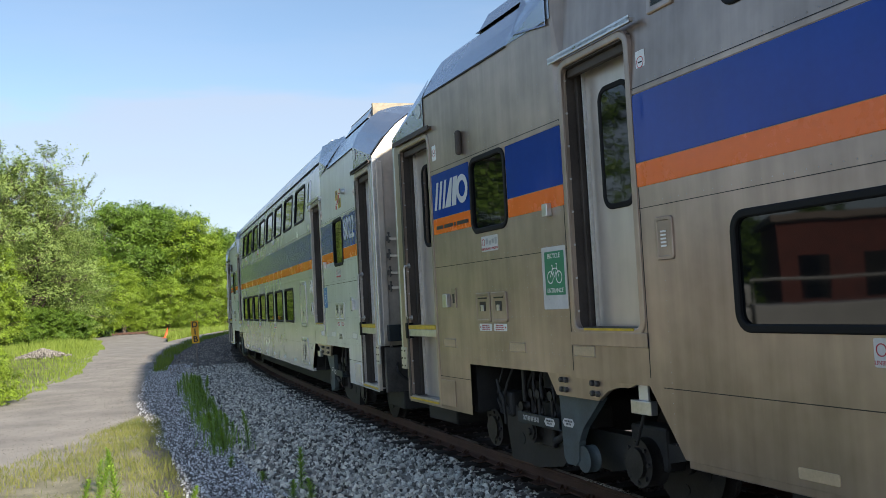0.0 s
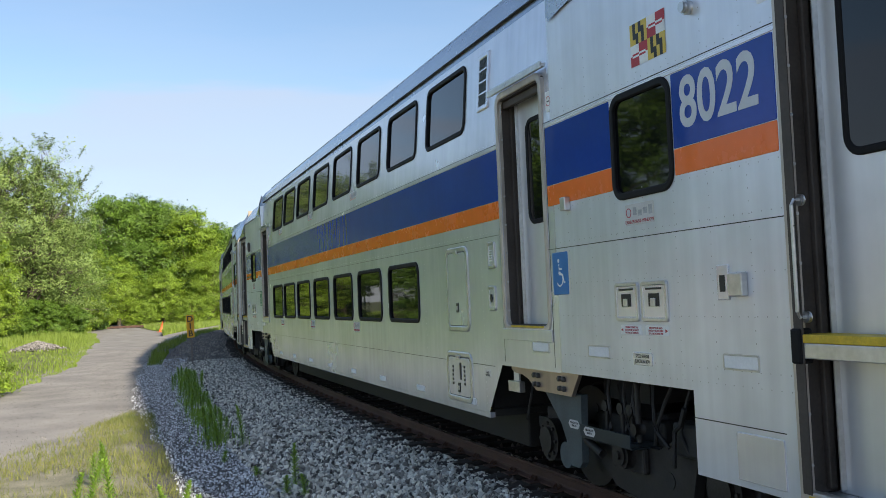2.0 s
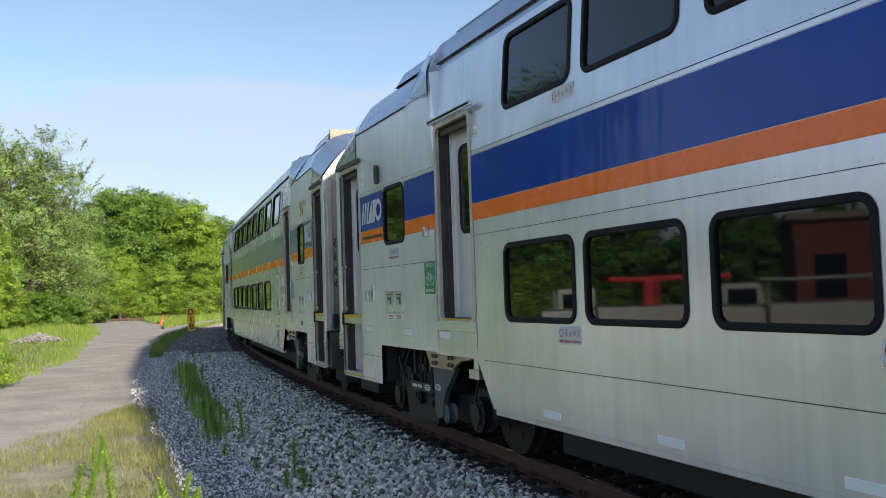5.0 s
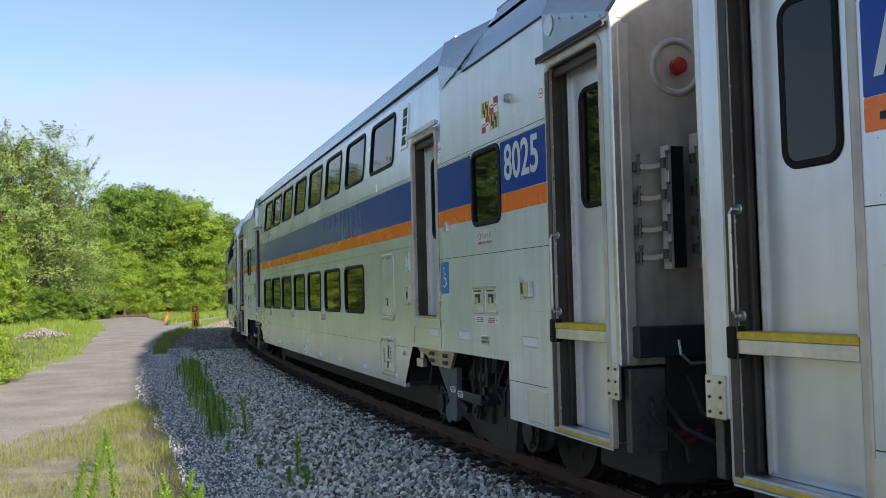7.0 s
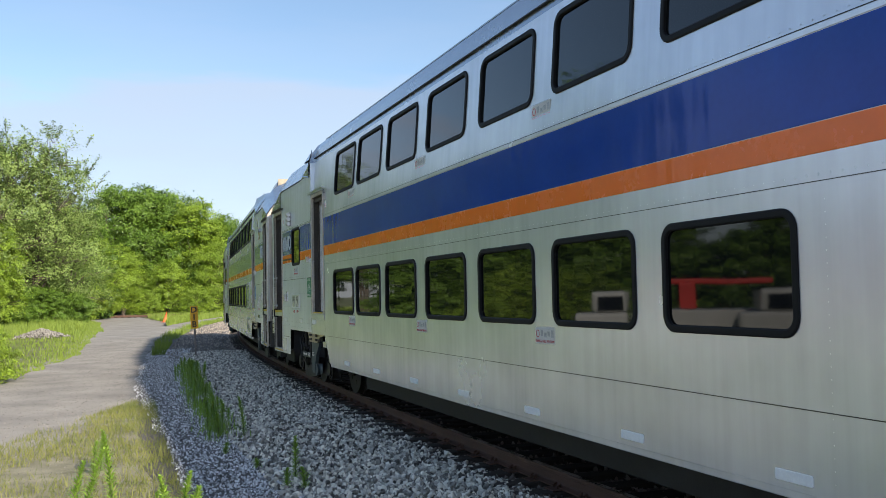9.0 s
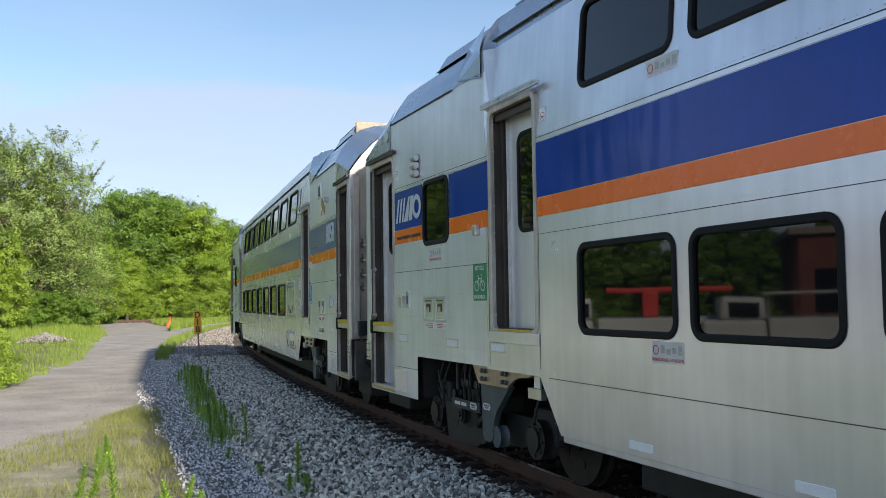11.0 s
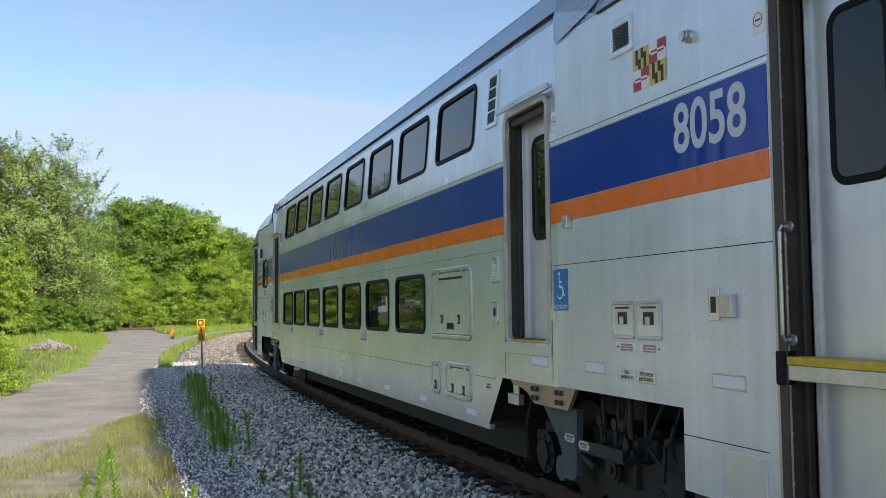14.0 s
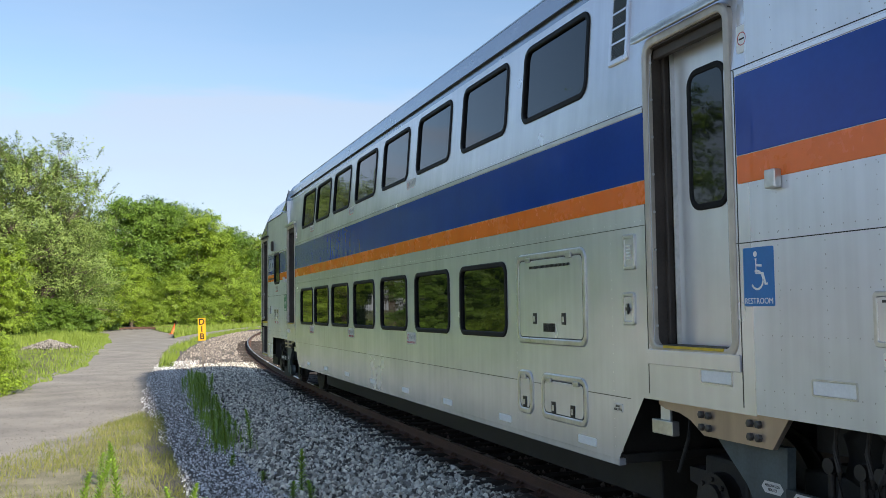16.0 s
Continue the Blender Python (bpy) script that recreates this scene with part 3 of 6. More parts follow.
def tree_meshes(seed, height, spread, leaf, count, clump, airy=0.0, low=0.14):
    """Trunk with limbs, and a crown of small leaves gathered in sprays and lobes with gaps between them."""
    rng = random.Random(seed)
    gen = np.random.RandomState(seed)
    wood = bmesh.new()
    lean = Vector((rng.uniform(-0.06, 0.06), rng.uniform(-0.06, 0.06), 0))
    tube(wood, [lean * height * (k / 5) ** 2 + Vector((0, 0, height * 0.75 * k / 5)) for k in range(6)], height * 0.022, 8, [1.25, 1, 0.85, 0.7, 0.45, 0.2])
    sprays = []
    nl = 26
    for i in range(nl):
        w = (i + 0.5) / nl
        z = height * (low + (0.92 - low) * w)
        rad = spread * math.sin(math.pi * (0.18 + 0.78 * w)) ** 0.7 * rng.uniform(0.4, 1.0)
        a = i * 2.399 + rng.uniform(-0.4, 0.4)
        c = Vector((math.cos(a) * rad, math.sin(a) * rad, z + rng.uniform(-0.04, 0.04) * height)) + lean * z
        r = height * rng.uniform(0.085, 0.16) * clump
        s0 = lean * z * 0.4 + Vector((0, 0, z * rng.uniform(0.45, 0.75)))
        mid = (s0 + c) / 2 + Vector((0, 0, rng.uniform(0, 0.06) * height))
        tube(wood, [s0, mid, c], height * 0.007, 5, [1, 0.7, 0.25])
        for _ in range(22):
            o = Vector((rng.gauss(0, 1), rng.gauss(0, 1), rng.gauss(0.25, 0.8))).normalized()
            k = rng.uniform(0.65, 1.1) + (rng.uniform(0.1, 0.5) if rng.random() < airy else 0)
            p = c + Vector((o.x * r * 1.15 * k, o.y * r * 1.15 * k, o.z * r * 0.85 * k))
            sprays.append((p, r * rng.uniform(0.20, 0.42), o))
            if rng.random() < 0.25:
                tube(wood, [mid.lerp(c, 0.6), p], height * 0.0022, 4, [1, 0.3])
        if airy > 0.2 and w > 0.55:
            for _ in range(9):
                d = Vector((rng.gauss(0, 0.5), rng.gauss(0, 0.5), 1)).normalized()
                L = height * rng.uniform(0.06, 0.15)
                b0 = c + Vector((rng.gauss(0, r * 0.6), rng.gauss(0, r * 0.6), r * 0.4))
                tube(wood, [b0, b0 + d * L], height * 0.0016, 4, [1, 0.3])
                for q in range(5):
                    sprays.append((b0 + d * L * (0.35 + 0.16 * q), 0.20, d))
    per = max(4, count // len(sprays))
    P, N = [], []
    for p, r, o in sprays:
        n = per if r > 0.21 else per // 3
        off = gen.normal(0, 1, (n, 3)) * r * np.array([0.62, 0.62, 0.42])
        P.append(np.array(p) + off)
        N.append(np.array(o) * 0.8 + np.array([0, 0, 0.45]) + gen.normal(0, 0.42, (n, 3)))
    P, N = np.concatenate(P), np.concatenate(N)
    keep = P[:, 2] > 0.25
    P, N = P[keep], N[keep]
    N /= np.linalg.norm(N, axis=1, keepdims=True) + 1e-6
    U = np.cross(N, gen.normal(0, 1, N.shape))
    U /= np.linalg.norm(U, axis=1, keepdims=True) + 1e-6
    V = np.cross(N, U)
    L = leaf * gen.uniform(0.6, 1.4, (len(P), 1))
    verts = np.stack([P - U * L, P + V * L * 0.5 - U * L * 0.1, P + U * L, P - V * L * 0.5 + U * L * 0.1], 1).reshape(-1, 3)
    faces = np.arange(len(verts)).reshape(-1, 4)
    wm = bpy.data.meshes.new("trunk")
    wood.to_mesh(wm)
    wood.free()
    wm.materials.append(M["bark"])
    cm = bpy.data.meshes.new("crown")
    cm.from_pydata(verts.tolist(), [], faces.tolist())
    cm.update()
    return wm, cm


TREE_KINDS = {}


def tree(kind, at, size, turn, label, name="tree", group="trees at the edge of the wood"):
    spec = {"broad_a": (11, 17, 5.2, 0.15, 42000, 1.0, 0.05, 0.28, "leaf_b"), "broad_b": (12, 16, 5.6, 0.15, 42000, 1.05, 0.05, 0.13, "leaf_a"), "broad_c": (13, 18, 5.0, 0.15, 42000, 1.0, 0.08, 0.26, "leaf_b"),
            "willow": (14, 17, 5.6, 0.105, 52000, 1.0, 0.34, 0.27, "leaf_c"), "willow_b": (15, 16, 5.0, 0.105, 52000, 1.0, 0.28, 0.22, "leaf_c"), "young": (16, 8, 2.6, 0.10, 22000, 1.0, 0.15, 0.10, "leaf_a"), "shrub": (17, 4.0, 2.1, 0.07, 20000, 1.35, 0.15, 0.10, "leaf_a"),
            "thicket": (18, 6.0, 3.6, 0.13, 30000, 1.4, 0.1, 0.06, "leaf_b")}[kind]
    if kind not in TREE_KINDS:
        wm, cm = tree_meshes(*spec[:8])
        cm.materials.append(M[spec[8]])
        TREE_KINDS[kind] = (wm, cm)
    wm, cm = TREE_KINDS[kind]
    e = thing(name, Matrix.Translation(at) @ pose(0, 0, 0, 0, 0, turn), label, "shrub" if kind in ("shrub", "thicket") else "tree", group)
    k = size / spec[1]
    e.scale = (k, k, k)
    part("trunk", wm, None, e)
    part("crown", cm, None, e)
    return e


def polar(az, dist, z=GROUND):
    a = radians(az)
    return Vector((math.sin(a) * dist, math.cos(a) * dist, z))


# ---- the rail cars ----
# Car space: x along the car, number end at -12.5, far end at +12.5; y towards the camera's side; z up from the rail tops.
HALF = 1.5
PITCH = 25.91
BOGIE = 9.07
LOWER_X = [-4.10 + 1.705 * k - (0, 0.10, 0.30)[max(0, k - 4)] for k in range(7)]
UPPER_X = [-5.805 + 1.705 * k - (0, 0.10, 0.30)[max(0, k - 5)] for k in range(8)]
END_DOORS = ((-12.34, -11.42), (11.30, 12.26))
MID_DOORS = ((-8.36, -7.42), (7.26, 8.22))
CAP = [(1.5, 3.80), (1.44, 3.89), (1.30, 4.07), (1.14, 4.24), (0.98, 4.36), (0.80, 4.46), (0.5, 4.54), (0.0, 4.57)]
SHO = [(1.5, 4.10), (1.475, 4.17), (1.385, 4.33), (1.25, 4.52), (1.08, 4.65), (0.86, 4.72), (0.5, 4.76), (0.0, 4.78)]
MID = [(1.41, 4.32), (1.395, 4.42), (1.37, 4.56), (1.30, 4.68), (1.18, 4.755), (0.95, 4.80), (0.5, 4.84), (0.0, 4.86)]
CACHE = {}


def cached(key, make):
    if key not in CACHE:
        me = make()
        if isinstance(me, bmesh.types.BMesh):
            m2 = bpy.data.meshes.new(str(key[0]))
            me.to_mesh(m2)
            me.free()
            me = m2
        CACHE[key] = me
    return CACHE[key]


def shared(name, material, parent, make, key=(), at=None, label=""):
    """A part whose mesh is shared by all cars with the same shape and material."""
    me = cached((name, material) + tuple(key), make)
    ob = part(name, me, material, parent, label)
    if at is not None:
        ob.location = at
    return ob


def lean_y(x, z):
    k = max(0.0, min(1.0, (8.56 - abs(x)) / 0.12)) if x < 0 else max(0.0, min(1.0, (8.36 - abs(x)) / 0.12))
    return HALF - k * 0.09 * max(0.0, (z - 3.22) / 1.10)


def wall_mesh(name, x0, x1, z0, z1, holes, top=None, extra=()):
    """An upright wall sheet with true openings."""
    xs = sorted({x0, x1, *[h[0] for h in holes], *[h[1] for h in holes], *extra})
    zs = sorted({z0, z1, *[h[2] for h in holes], *[h[3] for h in holes], *([3.22] if z1 > 3.3 else [])})
    xs = [x for x in xs if x0 - 1e-6 <= x <= x1 + 1e-6]
    zs = [z for z in zs if z0 - 1e-6 <= z <= z1 + 1e-6]
    idx, verts, faces = {}, [], []

    def v(i, k):
        if (i, k) not in idx:
            x, z = xs[i], zs[k]
            if top and k == len(zs) - 1:
                y, z = top(x)
            else:
                y = lean_y(x, z)
            idx[i, k] = len(verts)
            verts.append((x, y, z))
        return idx[i, k]
    for i in range(len(xs) - 1):
        for k in range(len(zs) - 1):
            cx, cz = (xs[i] + xs[i + 1]) / 2, (zs[k] + zs[k + 1]) / 2
            if any(a < cx < b and c < cz < d for a, b, c, d in holes):
                continue
            faces.append((v(i, k), v(i, k + 1), v(i + 1, k + 1), v(i + 1, k)))
    return verts, faces


def window_hole(cx, w, z0, z1):
    return (cx - w / 2 + 0.04, cx + w / 2 - 0.04, z0 + 0.04, z1 - 0.04)


def build_shell(car, steel, roofm, kind, shift):
    up_holes = [window_hole(c + shift, 1.33, 3.50, 4.25) for c in UPPER_X]
    low_holes = [window_hole(c + shift, 1.36, 1.49, 2.24) for c in LOWER_X]
    door = lambda d: (d[0] + 0.03, d[1] - 0.03, 1.47, 3.63)

    def mid():
        holes = up_holes + low_holes + [door(d) for d in MID_DOORS] + [(-8.56, -6.90, 0, 1.12), (6.85, 8.36, 0, 1.10)]
        v, f = wall_mesh("side_panel", -8.55, 8.35, 0.63, 4.32, holes, extra=(-8.44, 8.24))
        for xa, xb, zz in ((-6.90, -7.28, 1.12), (6.85, 7.22, 1.10)):
            b = len(v)
            v += [(xa, HALF, 0.63), (xa, HALF, zz), (xb, HALF, zz), (xa - 0.02 * (1 if xa > 0 else -1), HALF - 0.04, 0.63)]
            f.append((b, b + 1, b + 2) if xa > 0 else (b, b + 2, b + 1))
        return poly_mesh("side_panel", v, f)

    def rise(x):
        a = abs(x)
        if a >= 11.36:
            return (1.5, 3.80)
        return (1.5, 4.10)

    def end(sign):
        if sign < 0:
            holes = [(-12.31, -11.45, 0.66, 3.63), (-10.42, -8.4, 0, 1.13), (-12.51, -12.37, 0.5, 0.99)]
            if kind != "restroom":
                holes.append(window_hole(-9.94, 0.80, 2.43, 3.20))
            v, f = wall_mesh("side_panel", -12.5, -8.55, 0.60, 3.80, holes)
            v2, f2 = wall_mesh("side_panel", -11.36, -8.55, 3.80, 4.10, [])
        else:
            holes = [(11.33, 12.23, 0.66, 3.63), (8.3, 10.42, 0, 1.12), (12.30, 12.51, 0.5, 0.99), window_hole(9.76, 0.84, 2.43, 3.20)]
            v, f = wall_mesh("side_panel", 8.35, 12.5, 0.60, 3.80, holes)
            v2, f2 = wall_mesh("side_panel", 8.35, 11.36, 3.80, 4.10, [])
        b = len(v)
        v, f = v + v2, f + [tuple(i + b for i in q) for q in f2]
        b = len(v)
        v += [(sign * 11.36, 1.5, 3.80), (sign * 12.5, 1.5, 3.80), (sign * 11.36, 1.5, 4.10)]
        f.append((b, b + 2, b + 1) if sign > 0 else (b, b + 1, b + 2))
        return poly_mesh("side_panel", v, f)
    shared("side_panel", steel, car, mid, ("mid", shift))
    satin = "steel_satin" if steel == "steel" else steel
    shared("side_panel", satin, car, lambda: end(-1), ("end-", kind == "restroom"))
    shared("side_panel", satin, car, lambda: end(1), ("end+",))

    def loft(stations):
        verts, faces = [], []
        n = 0
        for x, prof in stations:
            full = list(prof) + [(-y, z) for y, z in prof[-2::-1]]
            n = len(full)
            verts += [(x, y, z) for y, z in full]
        for i in range(len(stations) - 1):
            for k in range(n - 1):
                q = i * n + k
                faces.append((q, q + n, q + n + 1, q + 1))
        return poly_mesh("roof", verts, faces)

    def roof():
        low = [(1.5, 4.32), (1.47, 4.42), (1.42, 4.54), (1.33, 4.66), (1.19, 4.74), (0.95, 4.79), (0.5, 4.83), (0.0, 4.85)]
        st = [(-12.5, CAP), (-11.36, SHO), (-9.35, SHO), (-8.56, low), (-8.44, MID), (8.24, MID), (8.36, low), (9.2, SHO), (11.36, SHO), (12.5, CAP)]
        return loft(st)
    shared("roof", roofm, car, roof)

    def tri(pair):
        # folded gusset plates where the low end roof meets the tall middle roof
        v, f = [], []
        for xa, xb in (pair,):
            b = len(v)
            v += [(xa, 1.5, 4.10), (xb, 1.5, 4.10), (xb, 1.5, 4.32)]
            f.append((b, b + 1, b + 2) if xa > 0 else (b, b + 2, b + 1))
            b = len(v)
            s = 1 if xa > 0 else -1
            x0, x1 = xb + s * 0.05, xb + s * 1.0
            v += [(x0, 1.512, 4.05), (x0, 1.512, 4.33), (x0, 1.44, 4.60), (x1, 1.22, 4.62), (x1 - s * 0.30, 1.515, 4.15)]
            f.append((b, b + 1, b + 2, b + 3, b + 4) if s < 0 else (b + 4, b + 3, b + 2, b + 1, b))
        return poly_mesh("gusset_plate", v, f)
    for pair in ((-9.35, -8.55), (9.2, 8.35)):
        shared("gusset_plate", roofm, car, lambda: tri(pair), pair)

    def ribs():
        bm = bmesh.new()
        for y, z in ((1.20, 4.752), (1.08, 4.782), (0.92, 4.807)):
            box(bm, -8.35, 8.15, y - 0.02, y + 0.02, z - 0.004, z + 0.012)
        return bm
    shared("roof_rib", roofm, car, ribs)

    def drip():
        bm = bmesh.new()
        box(bm, -8.5, 8.3, 1.385, 1.425, 4.395, 4.408)
        box(bm, -11.36, -9.35, 1.49, 1.512, 4.085, 4.10)
        box(bm, 9.2, 11.36, 1.49, 1.512, 4.085, 4.10)
        return bm
    shared("roof_gutter", "black", car, drip)

    def unit(pair):
        v, f = [], []
        for x0, x1 in (pair,):
            b = len(v)
            for x, k in ((x0, 0.0), (x0 + 0.10, 1.0), (x1 - 0.10, 1.0), (x1, 0.0)):
                v += [(x, 1.15, 4.64), (x, 1.03, 4.66 + 0.17 * k), (x, 0.9, 4.68 + 0.18 * k), (x, -0.9, 4.68 + 0.18 * k), (x, -1.03, 4.66 + 0.17 * k), (x, -1.15, 4.64)]
            for i in range(3):
                for k in range(5):
                    q = b + i * 6 + k
                    f.append((q, q + 6, q + 7, q + 1))
            f += [tuple(b + k for k in range(6)), tuple(b + 18 + k for k in range(5, -1, -1))]
        return poly_mesh("roof_housing", v, f)
    for pair in ((-10.9, -9.2), (9.0, 10.6)):
        shared("roof_housing", roofm, car, lambda: unit(pair), pair)
    shared("roof_housing_edge", "rust", car, lambda: boxes((-10.93, -10.86, -1.1, 1.06, 4.66, 4.87), (-10.92, -9.2, 1.0, 1.03, 4.81, 4.845)))

    def far():
        v = [(-12.5, -1.5, 0.6), (12.5, -1.5, 0.6), (12.5, -1.5, 3.8), (11.36, -1.5, 3.8), (11.36, -1.5, 4.1), (8.35, -1.5, 4.1), (8.35, -1.41, 4.32), (-8.55, -1.41, 4.32), (-8.55, -1.5, 4.1), (-11.36, -1.5, 4.1), (-11.36, -1.5, 3.8), (-12.5, -1.5, 3.8)]
        return poly_mesh("far_side_panel", v, [tuple(range(12))])
    shared("far_side_panel", steel, car, far)

    def end_sheet(x, s):
        prof = [(1.46, 1.22)] + [(y - 0.012, z - 0.008) for y, z in CAP]
        full = prof + [(-y, z) for y, z in prof[-2::-1]]
        v = [(x, y, z) for y, z in full] + [(x - s * 0.05, y, z) for y, z in full]
        n = len(full)
        f = [tuple(range(n)) if s < 0 else tuple(range(n - 1, -1, -1)), tuple(range(n, 2 * n)) if s > 0 else tuple(range(2 * n - 1, n - 1, -1))]
        f += [(k, (k + 1) % n, n + (k + 1) % n, n + k) for k in range(n)]
        return poly_mesh("end_sheet", v, f)
    shared("end_sheet", "end", car, lambda: end_sheet(-12.49, -1), ("a",))
    shared("end_sheet", "end", car, lambda: end_sheet(12.49, 1), ("b",))
    def under():
        bm = bmesh.new()
        box(bm, -6.88, 6.82, -1.44, 1.44, 0.585, 0.66, 0.01)
        # deep box added to stop sunlight that would pass under the car
        box(bm, -6.6, 6.5, -1.38, 0.95, 0.20, 0.60, 0.02)
        box(bm, -12.3, 12.3, -1.30, 1.30, 1.12, 1.40)
        # added skirts close the unseen side to the sun beside the trucks
        for s in (-1, 1):
            box(bm, s * 12.3, s * 6.9, -1.42, -1.36, 0.25, 1.2)
        box(bm, -6.80, -6.70, -1.4, 1.4, 0.62, 1.3)
        box(bm, 6.66, 6.76, -1.4, 1.4, 0.62, 1.3)
        box(bm, -10.55, -10.45, -1.4, 1.42, 0.62, 1.3)
        box(bm, 10.45, 10.55, -1.4, 1.42, 0.62, 1.3)
        box(bm, -11.4, -10.5, -1.3, 1.35, 0.66, 1.2)
        box(bm, 10.5, 11.3, -1.3, 1.35, 0.66, 1.2)
        for s in (-1, 1):
            box(bm, s * 10.4, s * 6.9, -0.3, 0.3, 0.95, 1.2)
            box(bm, s * 9.4, s * 8.7, -1.2, 1.2, 0.92, 1.15)
        return bm
    shared("underframe", "black", car, under)
    shared("sill_rail", steel, car, lambda: boxes((-6.88, 6.83, 1.425, 1.49, 0.575, 0.632), bevel=0.008))
    # panel joints: thin dark lines
    def seams():
        bm = bmesh.new()
        e = 0.0015
        y0, y1 = HALF - 0.004, HALF + e
        box(bm, -7.1, 7.05, y0, y1, 1.096, 1.102)
        box(bm, -11.40, -8.40, y0, y1, 2.150, 2.156)
        box(bm, 8.24, 11.28, y0, y1, 2.150, 2.156)
        box(bm, -11.40, -8.40, y0, y1, 3.225, 3.231)
        box(bm, 8.24, 11.28, y0, y1, 3.225, 3.231)
        box(bm, -7.40, 7.24, y0, y1, 3.225, 3.231)
        box(bm, -7.40, 7.24, y0, y1, 2.36, 2.365)
        for x in (-8.43, -7.36, 7.20, 8.29, -11.39, 11.27):
            box(bm, x - 0.004, x + 0.004, y0, y1, 1.16, 3.22)
        for x in (-10.40, 10.40):
            box(bm, min(x, x * 1.085), max(x, x * 1.085), y0, y1, 0.955, 0.961)
        return bm
    shared("panel_joint", "black", car, seams)
    shared("belt_rail", steel, car, lambda: boxes((-11.38, -8.46, 1.49, 1.506, 3.185, 3.215), (-7.36, 7.2, 1.49, 1.506, 3.185, 3.215), (8.26, 11.26, 1.49, 1.506, 3.185, 3.215), bevel=0.002))

    def rivets():
        v, f = [], []
        spots = []
        for x0, x1 in ((-11.35, -8.5), (8.35, 11.22)):
            for z in (3.26, 2.20, 2.48, 1.86, 1.60, 1.28, 1.19):
                spots += [(x, z) for x in np.arange(x0, x1, 0.085)]
            for x in np.arange(x0 + 0.28, x1, 0.38):
                spots += [(x, z) for z in np.arange(1.22, 2.5, 0.075)] + [(x, z) for z in np.arange(3.3, 3.66, 0.075)]
        for x in np.arange(-7.3, 7.1, 0.09):
            spots += [(x, 3.255), (x, 2.40)]
        for x in (-6.85, -5.0, 6.95):
            spots += [(x, z) for z in np.arange(0.72, 2.3, 0.07)]
        for x, z in spots:
            b = len(v)
            r = 0.0052
            v += [(x + r * math.cos(a), HALF + 0.0003, z + r * math.sin(a)) for a in (0, 1.57, 3.14, 4.71)] + [(x, HALF + 0.004, z)]
            f += [(b + 1, b, b + 4), (b + 2, b + 1, b + 4), (b + 3, b + 2, b + 4), (b, b + 3, b + 4)]
        return poly_mesh("riveting", v, f)
    shared("riveting", "rivet", car, rivets)["kind"] = "stuff"


def window(car, cx, z0, z1, w, lean=0.0, r=0.13):
    """A window: black rubber ring with a dark pane set in it."""
    h = z1 - z0
    g = shared("window", "gasket", car, lambda: ring_mesh("window", w, h, r, 0.052, 0.075), (round(w, 2), round(h, 2)))
    zc = (z0 + z1) / 2
    g.location = (cx, lean_y(cx, zc) + 0.014, zc)
    g.rotation_euler = (lean, 0, 0)
    p = shared("pane", "glass", g, lambda: plate_mesh("pane", w - 0.07, h - 0.07, r - 0.03, 0.012), (round(w, 2), round(h, 2)))
    p.location = (0, -0.026, 0)
    return g


